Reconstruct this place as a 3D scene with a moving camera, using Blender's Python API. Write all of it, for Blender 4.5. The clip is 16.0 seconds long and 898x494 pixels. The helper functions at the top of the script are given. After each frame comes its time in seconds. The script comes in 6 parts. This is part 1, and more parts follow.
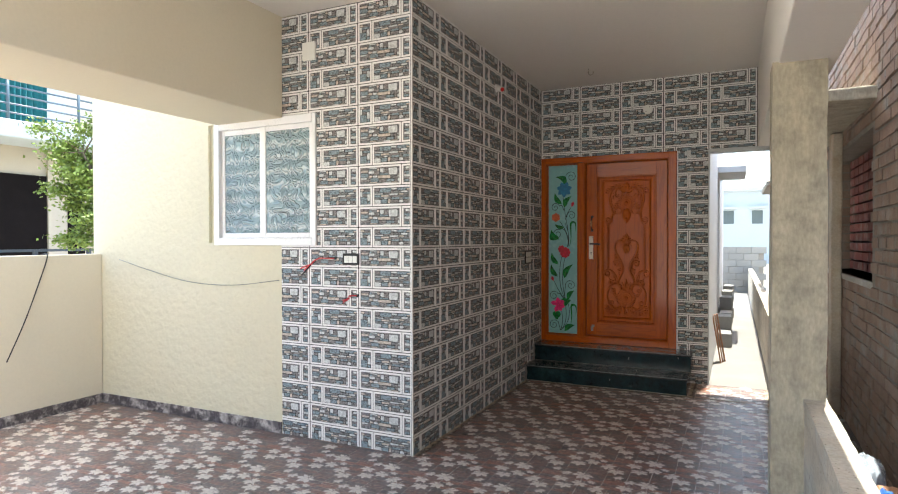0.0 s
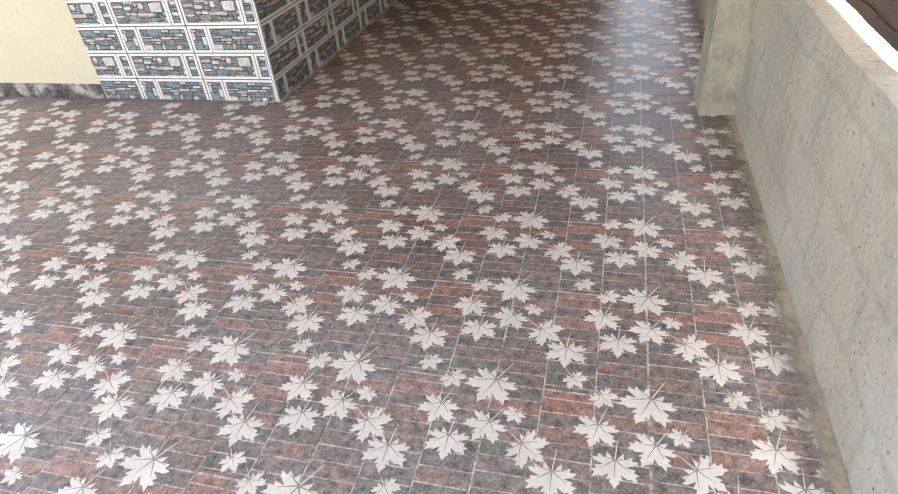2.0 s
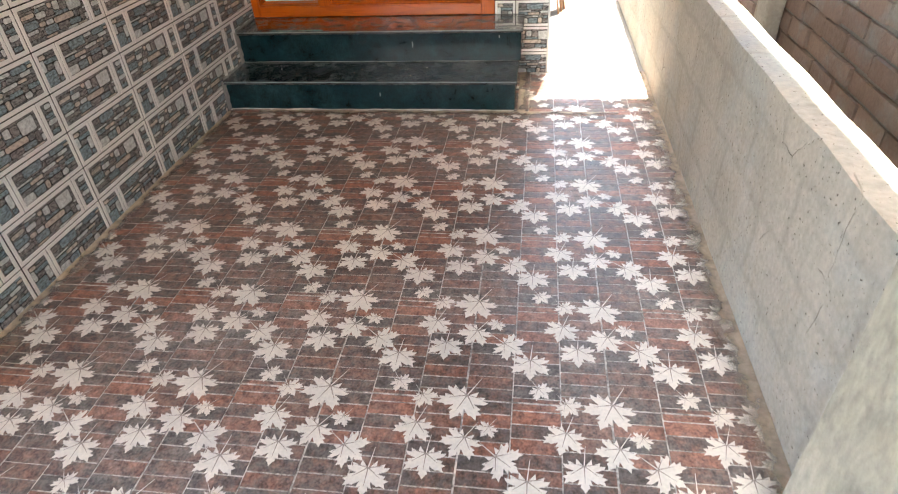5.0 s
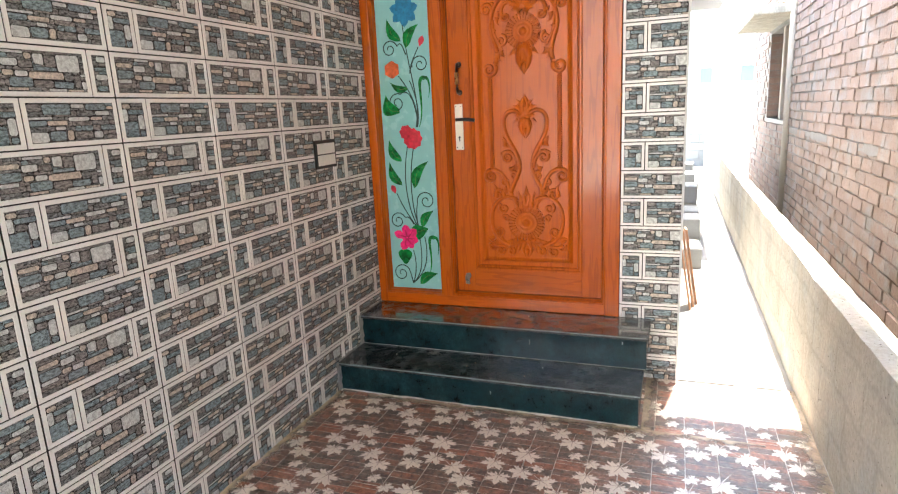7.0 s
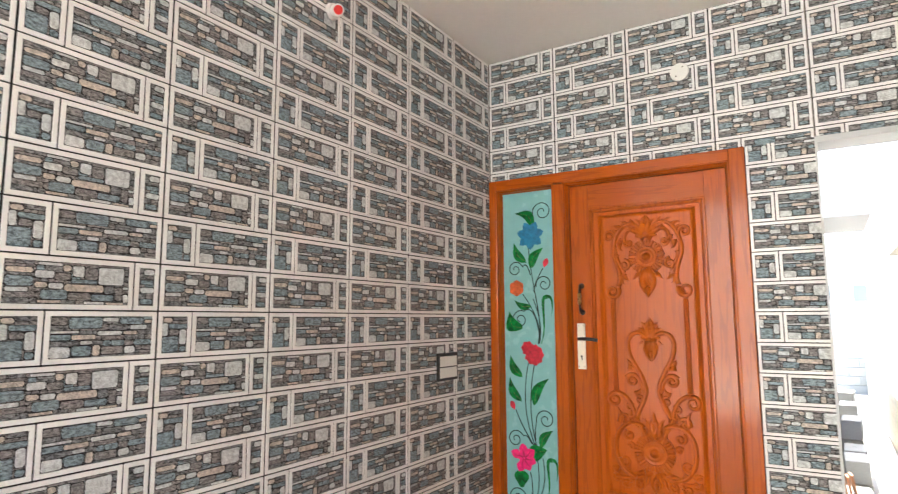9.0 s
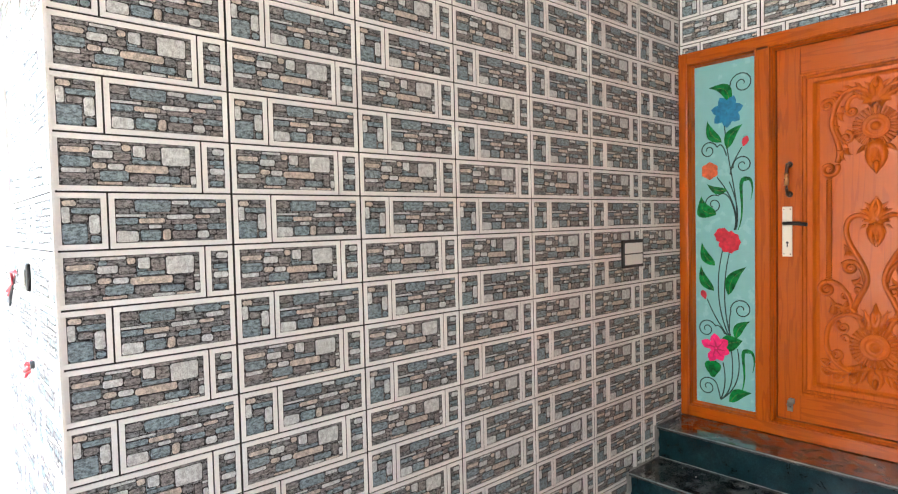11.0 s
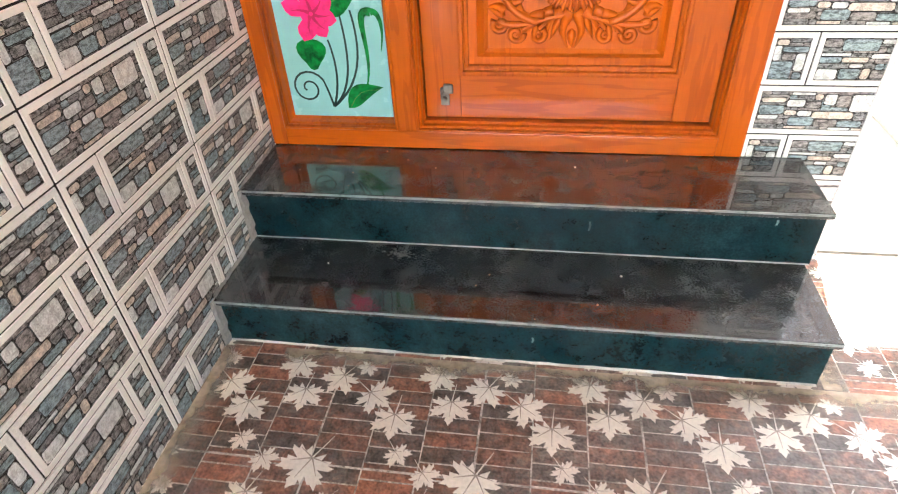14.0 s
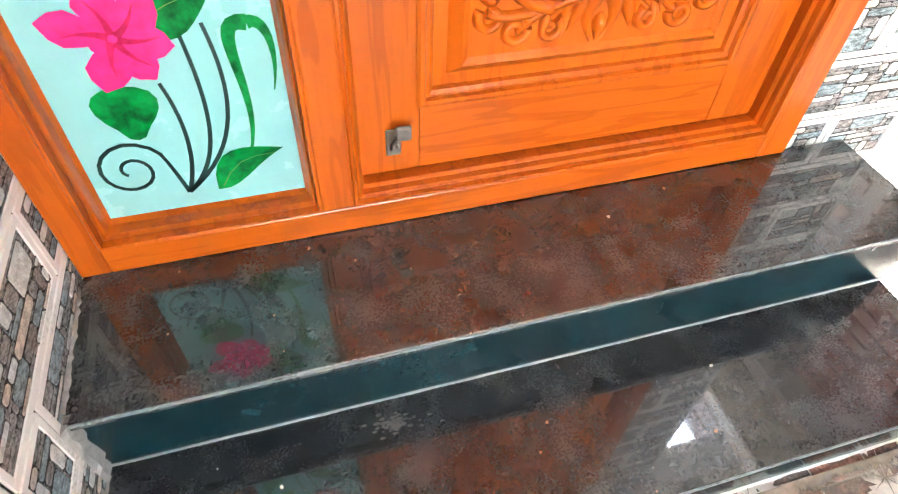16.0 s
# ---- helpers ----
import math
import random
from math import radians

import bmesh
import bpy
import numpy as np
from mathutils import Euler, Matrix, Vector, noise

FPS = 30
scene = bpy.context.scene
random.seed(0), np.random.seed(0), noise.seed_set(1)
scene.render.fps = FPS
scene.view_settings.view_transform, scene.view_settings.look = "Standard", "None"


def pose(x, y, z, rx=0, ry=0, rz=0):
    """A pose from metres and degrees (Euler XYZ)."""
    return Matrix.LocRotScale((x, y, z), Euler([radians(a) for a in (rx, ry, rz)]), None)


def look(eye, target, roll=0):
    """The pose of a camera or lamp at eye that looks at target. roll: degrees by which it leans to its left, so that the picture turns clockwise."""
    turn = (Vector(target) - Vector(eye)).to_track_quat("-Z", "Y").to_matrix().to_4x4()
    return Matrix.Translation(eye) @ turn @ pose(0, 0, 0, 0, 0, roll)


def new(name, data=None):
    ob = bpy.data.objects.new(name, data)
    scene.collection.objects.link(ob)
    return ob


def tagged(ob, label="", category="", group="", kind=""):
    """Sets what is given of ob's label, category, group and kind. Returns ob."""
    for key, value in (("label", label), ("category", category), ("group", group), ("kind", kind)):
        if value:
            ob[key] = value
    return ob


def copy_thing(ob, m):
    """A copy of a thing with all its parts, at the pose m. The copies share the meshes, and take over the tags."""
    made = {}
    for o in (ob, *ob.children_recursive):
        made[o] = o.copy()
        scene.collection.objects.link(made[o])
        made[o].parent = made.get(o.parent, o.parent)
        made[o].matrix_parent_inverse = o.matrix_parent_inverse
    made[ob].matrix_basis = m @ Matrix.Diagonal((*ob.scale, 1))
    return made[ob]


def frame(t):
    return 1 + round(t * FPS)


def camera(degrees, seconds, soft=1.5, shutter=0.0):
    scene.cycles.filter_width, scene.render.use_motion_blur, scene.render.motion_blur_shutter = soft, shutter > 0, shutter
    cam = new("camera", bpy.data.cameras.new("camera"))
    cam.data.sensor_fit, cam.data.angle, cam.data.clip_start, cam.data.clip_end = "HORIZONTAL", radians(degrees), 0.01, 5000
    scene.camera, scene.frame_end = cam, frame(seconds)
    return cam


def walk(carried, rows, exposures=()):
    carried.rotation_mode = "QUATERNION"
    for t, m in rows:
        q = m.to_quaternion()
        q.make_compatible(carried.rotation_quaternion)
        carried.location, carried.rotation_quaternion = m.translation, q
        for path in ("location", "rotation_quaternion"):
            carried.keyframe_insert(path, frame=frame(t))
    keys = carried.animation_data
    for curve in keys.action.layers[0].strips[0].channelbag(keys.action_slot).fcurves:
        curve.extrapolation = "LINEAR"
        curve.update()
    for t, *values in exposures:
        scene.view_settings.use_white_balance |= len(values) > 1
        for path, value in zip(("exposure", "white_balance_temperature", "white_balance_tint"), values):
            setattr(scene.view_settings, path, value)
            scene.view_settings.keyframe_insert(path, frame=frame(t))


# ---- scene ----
cam = camera(73.4, 16.0, soft=1.1, shutter=0.12)
PATH = [
    (0, (-0.131, -1.216, 1.543), (-0.99, 0.59, 1.517), -0.1),
    (0.5, (-0.184, -1.19, 1.515), (-1.007, 0.627, 1.368), -0.8),
    (0.7, (-0.263, -1.167, 1.479), (-1.022, 0.658, 1.173), -1.0),
    (0.8, (-0.279, -1.16, 1.462), (-1.009, 0.658, 1.06), -1.2),
    (1, (-0.246, -1.094, 1.407), (-0.952, 0.686, 0.828), -3.1),
    (1.5, (-0.299, -0.767, 1.3), (-0.867, 0.896, 0.344), -5.0),
    (2, (-0.373, -0.409, 1.26), (-0.85, 1.144, 0.093), -5.7),
    (2.5, (-0.497, 0.018, 1.3), (-0.885, 1.553, 0.077), -5.5),
    (3, (-0.516, 0.489, 1.303), (-0.851, 2.043, 0.09), -5.7),
    (3.2, (-0.517, 0.649, 1.341), (-0.832, 2.188, 0.104), -5.7),
    (5.3, (-0.447, 2.146, 1.353), (-0.712, 3.77, 0.217), -3.3),
    (5.5, (-0.458, 2.226, 1.381), (-0.764, 3.889, 0.312), -2.9),
    (6, (-0.425, 2.305, 1.447), (-0.879, 4.048, 0.579), -2.9),
    (6.5, (-0.421, 2.321, 1.507), (-1.025, 4.107, 0.838), -3.1),
    (7, (-0.43, 2.31, 1.53), (-1.125, 4.134, 1.095), -2.8),
    (7.5, (-0.485, 2.285, 1.548), (-1.182, 4.151, 1.363), -1.6),
    (8, (-0.413, 2.301, 1.571), (-1.157, 4.157, 1.624), -0.6),
    (8.5, (-0.383, 2.304, 1.577), (-1.187, 4.126, 1.759), -0.1),
    (9, (-0.389, 2.285, 1.599), (-1.443, 3.968, 1.84), -0.3),
    (9.2, (-0.387, 2.266, 1.608), (-1.57, 3.858, 1.865), -0.6),
    (11.3, (-0.432, 2.266, 1.492), (-1.939, 3.566, 1.297), -2.3),
    (11.5, (-0.408, 2.298, 1.464), (-1.904, 3.592, 1.169), -2.7),
    (12, (-0.417, 2.388, 1.412), (-1.754, 3.761, 0.838), -3.6),
    (12.5, (-0.575, 2.714, 1.34), (-1.428, 4.312, 0.492), -2.2),
    (13, (-0.782, 3.101, 1.316), (-1.29, 4.74, 0.289), -2.7),
    (13.5, (-1.012, 3.545, 1.312), (-1.408, 5.156, 0.196), -3.05),
    (14, (-1.302, 3.937, 1.286), (-1.589, 5.504, 0.078), -3.3),
    (14.5, (-1.554, 4.317, 1.264), (-1.698, 5.836, -0.029), -3.65),
    (15, (-1.715, 4.639, 1.261), (-1.612, 6.047, -0.156), -0.72),
    (15.5, (-1.844, 4.711, 1.228), (-1.531, 6.052, -0.223), 2.0),
    (16, (-1.787, 4.832, 1.216), (-1.36, 6.107, -0.264), 3.04),
]
EXPOSURES = [(t, e, k, 4) for t, e, k in ((0.0, 2.75, 6600), (1.0, 2.95, 6900), (2.5, 3.5, 7100), (3.2, 3.75, 7000), (5.5, 4.45, 6500), (8.5, 4.6, 6350), (11.5, 4.8, 6200), (12.3, 5.05, 6200), (13.4, 4.85, 6300), (14.0, 5.4, 6250), (14.7, 5.9, 6100), (16.0, 6.0, 6050))]
walk(cam, [(t, look(eye, target, roll)) for t, eye, target, roll in PATH], EXPOSURES)
SUN_AZ, SUN_EL = 10.0, 75.6

# ---- light ----
world = bpy.data.worlds.new("sky")
scene.world = world
world.use_nodes = True
wn = world.node_tree.nodes
sky = wn.new("ShaderNodeTexSky")
sky.sky_type = "NISHITA"
sky.sun_disc = False
sky.sun_elevation = radians(SUN_EL)
sky.sun_rotation = radians(SUN_AZ)
sky.dust_density = 2.5
wn["Background"].inputs[1].default_value = 0.15
world.node_tree.links.new(sky.outputs[0], wn["Background"].inputs[0])

sun_data = bpy.data.lights.new("sun", "SUN")
sun_data.energy, sun_data.angle, sun_data.color = 2.0, radians(0.5), (1.0, 0.96, 0.90)
sun = new("sun", sun_data)
el, az = radians(SUN_EL), radians(SUN_AZ)
sun_dir = Vector((math.sin(az) * math.cos(el), math.cos(az) * math.cos(el), math.sin(el)))
sun.matrix_world = look(sun_dir * 30, (0, 0, 0))


# ---- materials ----
def mat(name, color, rough=0.5, metal=0.0, vary=0.12, scale=6.0, fine=60.0, bump=0.15, bump_scale=None, coat=0.0, per_object=0.0,
        second=None, second_scale=2.0, second_amount=0.5, spec=0.5, per_island=0.0, streak=1.0, contrast=1.0, deep=0.004):
    """Principled surface with variation at two scales, an optional second stain colour and fine relief."""
    m = bpy.data.materials.new(name)
    m.use_nodes = True
    nt = m.node_tree
    n, l = nt.nodes, nt.links
    p = n["Principled BSDF"]
    p.inputs["Metallic"].default_value = metal
    p.inputs["Specular IOR Level"].default_value = spec
    p.inputs["Coat Weight"].default_value = coat
    p.inputs["Coat Roughness"].default_value = 0.03
    tc = n.new("ShaderNodeTexCoord")
    geo = n.new("ShaderNodeNewGeometry")
    big = n.new("ShaderNodeTexNoise")
    big.inputs["Scale"].default_value = scale
    big.inputs["Detail"].default_value = 4
    small = n.new("ShaderNodeTexNoise")
    small.inputs["Scale"].default_value = fine
    small.inputs["Detail"].default_value = 6
    where = geo.outputs["Position"]
    if streak != 1.0:
        mp = n.new("ShaderNodeMapping")
        mp.inputs["Scale"].default_value = (1, 1, streak)
        l.new(where, mp.inputs["Vector"])
        where = mp.outputs[0]
    for t in (big, small):
        l.new(where, t.inputs["Vector"])
    add = n.new("ShaderNodeMath")
    add.operation = "ADD"
    l.new(big.outputs["Fac"], add.inputs[0])
    l.new(small.outputs["Fac"], add.inputs[1])
    last = add.outputs[0]
    if per_object:
        oi = n.new("ShaderNodeObjectInfo")
        ml = n.new("ShaderNodeMath")
        ml.operation = "MULTIPLY_ADD"
        l.new(oi.outputs["Random"], ml.inputs[0])
        ml.inputs[1].default_value = per_object
        l.new(last, ml.inputs[2])
        last = ml.outputs[0]
    if per_island:
        ml = n.new("ShaderNodeMath")
        ml.operation = "MULTIPLY_ADD"
        l.new(geo.outputs["Random Per Island"], ml.inputs[0])
        ml.inputs[1].default_value = per_island
        l.new(last, ml.inputs[2])
        last = ml.outputs[0]
    mr = n.new("ShaderNodeMapRange")
    extra = per_object + per_island
    mr.inputs["From Min"].default_value = 1 - 0.4 / contrast
    mr.inputs["From Max"].default_value = 1 + 0.4 / contrast + extra
    mr.inputs["To Min"].default_value = 1 - vary
    mr.inputs["To Max"].default_value = 1 + vary
    l.new(last, mr.inputs["Value"])
    mul = n.new("ShaderNodeVectorMath")
    mul.operation = "SCALE"
    col = n.new("ShaderNodeRGB")
    col.outputs[0].default_value = (*color, 1)
    src = col.outputs[0]
    if second:
        st = n.new("ShaderNodeTexNoise")
        st.inputs["Scale"].default_value = second_scale
        st.inputs["Detail"].default_value = 8
        st.inputs["Roughness"].default_value = 0.65
        l.new(geo.outputs["Position"], st.inputs["Vector"])
        r = n.new("ShaderNodeMapRange")
        r.inputs["From Min"].default_value = 0.48
        r.inputs["From Max"].default_value = 0.66
        r.inputs["To Max"].default_value = second_amount
        l.new(st.outputs["Fac"], r.inputs["Value"])
        mix = n.new("ShaderNodeMix")
        mix.data_type = "RGBA"
        l.new(r.outputs[0], mix.inputs["Factor"])
        l.new(src, mix.inputs["A"])
        mix.inputs["B"].default_value = (*second, 1)
        src = mix.outputs["Result"]
    l.new(src, mul.inputs[0])
    l.new(mr.outputs[0], mul.inputs["Scale"])
    l.new(mul.outputs[0], p.inputs["Base Color"])
    rr = n.new("ShaderNodeMapRange")
    rr.inputs["From Min"].default_value = 0.6
    rr.inputs["From Max"].default_value = 1.4
    rr.inputs["To Min"].default_value = max(0.02, rough - 0.08)
    rr.inputs["To Max"].default_value = min(1.0, rough + 0.1)
    l.new(add.outputs[0], rr.inputs["Value"])
    l.new(rr.outputs[0], p.inputs["Roughness"])
    if bump:
        b = n.new("ShaderNodeBump")
        b.inputs["Strength"].default_value = bump
        b.inputs["Distance"].default_value = deep
        if bump_scale:
            bt = n.new("ShaderNodeTexNoise")
            bt.inputs["Scale"].default_value = bump_scale
            bt.inputs["Detail"].default_value = 5
            l.new(geo.outputs["Position"], bt.inputs["Vector"])
            l.new(bt.outputs["Fac"], b.inputs["Height"])
        else:
            l.new(small.outputs["Fac"], b.inputs["Height"])
        l.new(b.outputs[0], p.inputs["Normal"])
    return m


def wood_mat(name, base, dark, along, rough=0.4, coat=0.6, gloss=0.09):
    """Varnished timber: stretched noise and bands along one axis."""
    m = bpy.data.materials.new(name)
    m.use_nodes = True
    nt = m.node_tree
    n, l = nt.nodes, nt.links
    p = n["Principled BSDF"]
    geo = n.new("ShaderNodeNewGeometry")
    mp = n.new("ShaderNodeMapping")
    s = [14.0, 14.0, 14.0]
    s[along] = 1.1
    mp.inputs["Scale"].default_value = s
    l.new(geo.outputs["Position"], mp.inputs["Vector"])
    warp = n.new("ShaderNodeTexNoise")
    warp.inputs["Scale"].default_value = 1.0
    warp.inputs["Detail"].default_value = 3
    l.new(mp.outputs[0], warp.inputs["Vector"])
    wave = n.new("ShaderNodeMath")
    wave.operation = "MULTIPLY"
    wave.inputs[1].default_value = 34.0
    l.new(warp.outputs["Fac"], wave.inputs[0])
    sn = n.new("ShaderNodeMath")
    sn.operation = "SINE"
    l.new(wave.outputs[0], sn.inputs[0])
    fine = n.new("ShaderNodeTexNoise")
    fine.inputs["Scale"].default_value = 9.0
    fine.inputs["Detail"].default_value = 8
    l.new(mp.outputs[0], fine.inputs["Vector"])
    r = n.new("ShaderNodeMapRange")
    r.inputs["From Min"].default_value = 0.62
    r.inputs["From Max"].default_value = 0.80
    r.inputs["To Max"].default_value = 0.32
    l.new(sn.outputs[0], r.inputs["Value"])
    ad = n.new("ShaderNodeMath")
    ad.operation = "MULTIPLY_ADD"
    ad.inputs[1].default_value = 0.45
    l.new(fine.outputs["Fac"], ad.inputs[0])
    l.new(r.outputs[0], ad.inputs[2])
    mix = n.new("ShaderNodeMix")
    mix.data_type = "RGBA"
    mix.clamp_factor = True
    l.new(ad.outputs[0], mix.inputs["Factor"])
    mix.inputs["A"].default_value = (*base, 1)
    mix.inputs["B"].default_value = (*dark, 1)
    l.new(mix.outputs["Result"], p.inputs["Base Color"])
    p.inputs["Roughness"].default_value = rough
    p.inputs["Specular IOR Level"].default_value = 0.1
    p.inputs["Coat Weight"].default_value = coat
    p.inputs["Coat Roughness"].default_value = gloss
    b = n.new("ShaderNodeBump")
    b.inputs["Strength"].default_value = 0.06
    b.inputs["Distance"].default_value = 0.002
    l.new(fine.outputs["Fac"], b.inputs["Height"])
    l.new(b.outputs[0], p.inputs["Normal"])
    return m


WOOD_V = wood_mat("teak_upright", (0.48, 0.097, 0.003), (0.24, 0.035, 0.002), 2)
WOOD_H = wood_mat("teak_rail", (0.48, 0.097, 0.003), (0.24, 0.035, 0.002), 0)
WOOD_C = wood_mat("teak_carved", (0.50, 0.101, 0.003), (0.31, 0.048, 0.002), 2, coat=0.3, gloss=0.2)
CREAM = mat("tile_cream", (0.82, 0.805, 0.785), 0.3, vary=0.05, fine=140, bump=0.05)
JOINT = mat("tile_joint", (0.016, 0.015, 0.015), 0.8)
STONES = [mat("stone_slate", (0.19, 0.192, 0.195), 0.45, spec=0.2, vary=0.8, scale=70, fine=260, bump=0.8, streak=2.2, contrast=2.2),
          mat("stone_blue", (0.22, 0.28, 0.31), 0.45, spec=0.2, vary=0.65, scale=70, fine=260, bump=0.8, streak=2.2, contrast=2.2),
          mat("stone_brown", (0.235, 0.217, 0.212), 0.45, spec=0.2, vary=0.7, scale=70, fine=260, bump=0.8, streak=2.2, contrast=2.2),
          mat("stone_pale", (0.57, 0.585, 0.58), 0.42, vary=0.3, scale=70, fine=260, bump=0.7, contrast=2.2),
          mat("stone_tan", (0.53, 0.455, 0.39), 0.42, vary=0.38, scale=70, fine=260, bump=0.7, contrast=2.2)]
FLOOR_LINE = mat("floor_line", (0.42, 0.375, 0.33), 0.6, vary=0.6, scale=22, fine=120, contrast=1.8, spec=0.2)


def strip_mat(name, dark, red, shift):
    """Mottled printed timber: dark and red-brown patches that differ from strip to strip, under a dusty glaze; sky
    glare is painted in as extra paleness towards the front.
    """
    m = mat(name, dark, 0.36, spec=0.24, vary=0.55, scale=40, fine=140, bump=0.3, contrast=1.5)
    n, l = m.node_tree.nodes, m.node_tree.links
    p = n["Principled BSDF"]
    scaled = p.inputs["Base Color"].links[0].from_node
    geo = n.new("ShaderNodeNewGeometry")
    no = n.new("ShaderNodeTexNoise")
    no.inputs["Scale"].default_value = 24
    no.inputs["Detail"].default_value = 6
    no.inputs["Roughness"].default_value = 0.7
    l.new(geo.outputs["Position"], no.inputs["Vector"])
    ad = n.new("ShaderNodeMath")
    ad.operation = "MULTIPLY_ADD"
    ad.inputs[1].default_value = 0.30
    l.new(geo.outputs["Random Per Island"], ad.inputs[0])
    l.new(no.outputs["Fac"], ad.inputs[2])
    r = n.new("ShaderNodeMapRange")
    r.inputs["From Min"].default_value = 0.54 - shift
    r.inputs["From Max"].default_value = 0.86 - shift
    l.new(ad.outputs[0], r.inputs["Value"])
    mx = n.new("ShaderNodeMix")
    mx.data_type = "RGBA"
    l.new(r.outputs[0], mx.inputs["Factor"])
    mx.inputs["A"].default_value = (*dark, 1)
    mx.inputs["B"].default_value = (*red, 1)
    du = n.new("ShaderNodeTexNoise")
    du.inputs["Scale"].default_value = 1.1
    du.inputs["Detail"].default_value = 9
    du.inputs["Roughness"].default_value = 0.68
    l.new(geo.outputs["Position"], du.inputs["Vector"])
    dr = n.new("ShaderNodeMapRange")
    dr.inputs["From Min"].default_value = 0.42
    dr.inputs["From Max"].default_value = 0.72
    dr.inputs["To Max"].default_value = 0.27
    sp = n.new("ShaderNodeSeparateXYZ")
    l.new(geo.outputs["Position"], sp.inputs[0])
    # paler towards the front: sky glare on the floor, put into the colour
    glare = n.new("ShaderNodeMapRange")
    glare.inputs["From Min"].default_value = 3.0
    glare.inputs["From Max"].default_value = -0.3
    glare.inputs["To Max"].default_value = 0.22
    l.new(sp.outputs["Y"], glare.inputs["Value"])
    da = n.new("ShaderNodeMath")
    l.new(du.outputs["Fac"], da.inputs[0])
    l.new(glare.outputs[0], da.inputs[1])
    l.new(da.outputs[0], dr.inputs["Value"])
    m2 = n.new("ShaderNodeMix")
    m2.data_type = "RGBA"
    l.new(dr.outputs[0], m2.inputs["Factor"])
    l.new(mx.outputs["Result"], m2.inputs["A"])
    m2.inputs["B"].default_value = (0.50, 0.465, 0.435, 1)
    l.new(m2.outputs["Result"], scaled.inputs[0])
    return m


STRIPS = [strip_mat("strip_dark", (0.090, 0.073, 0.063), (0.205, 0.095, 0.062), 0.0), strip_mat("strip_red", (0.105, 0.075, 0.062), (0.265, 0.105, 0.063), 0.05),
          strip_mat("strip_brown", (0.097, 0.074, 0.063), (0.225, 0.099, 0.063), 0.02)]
LEAF_PALE = mat("leaf_pale", (0.67, 0.605, 0.53), 0.45, vary=0.16, scale=12, fine=110, bump=0.15, spec=0.3)
LEAF_VEIN = mat("leaf_vein", (0.27, 0.215, 0.18), 0.4, vary=0.1)
PLASTER = mat("cream_plaster", (0.63, 0.58, 0.425), 0.75, vary=0.05, scale=1.2, fine=30, bump=0.6, bump_scale=17, deep=0.02)
CREAM_PAINT = mat("cream_paint", (0.70, 0.635, 0.50), 0.7, vary=0.04, scale=1.0, fine=50, bump=0.1)
CEIL = mat("ceiling_white", (0.80, 0.76, 0.71), 0.8, vary=0.03, scale=0.8, fine=40, bump=0.06)
WHITEWASH = mat("whitewash", (0.60, 0.61, 0.61), 0.8, vary=0.05, scale=1.5, fine=40, bump=0.2)
CONCRETE = mat("grey_cement", (0.43, 0.40, 0.34), 0.85, vary=0.24, scale=3.5, fine=45, bump=1.0, bump_scale=20, deep=0.014, contrast=1.2, second=(0.50, 0.50, 0.47), second_scale=1.6, second_amount=0.85)
POST_C = mat("weathered_post", (0.46, 0.41, 0.325), 0.88, vary=0.2, scale=7, fine=60, bump=0.9, bump_scale=30, second=(0.36, 0.25, 0.16), second_scale=5, second_amount=0.5)
COLUMN = mat("raw_concrete", (0.42, 0.38, 0.295), 0.85, vary=0.3, scale=9, fine=70, bump=1.0, bump_scale=35, second=(0.22, 0.205, 0.165), second_scale=10, second_amount=0.5, streak=0.4)
CEMENT = mat("cement_path", (0.175, 0.165, 0.15), 0.85, vary=0.12, scale=2, fine=50, bump=0.4, second=(0.25, 0.22, 0.185), second_scale=1.5, second_amount=0.5)
GRANITE = mat("black_granite", (0.025, 0.028, 0.029), 0.25, vary=0.4, scale=14, fine=200, bump=0.0, second=(0.12, 0.12, 0.116), second_scale=3.4, second_amount=0.32, spec=0.3, coat=1.0)
GRANITE.node_tree.nodes["Principled BSDF"].inputs["Coat IOR"].default_value = 1.7
GRANITE_R = mat("dusty_granite", (0.004, 0.017, 0.021), 0.16, vary=0.5, scale=22, fine=150, bump=0.03, second=(0.028, 0.055, 0.06), second_scale=4.5, second_amount=0.45, contrast=1.5, spec=0.3)
GRANITE_E = mat("granite_edge", (0.17, 0.19, 0.19), 0.3, vary=0.3, scale=30, fine=150)


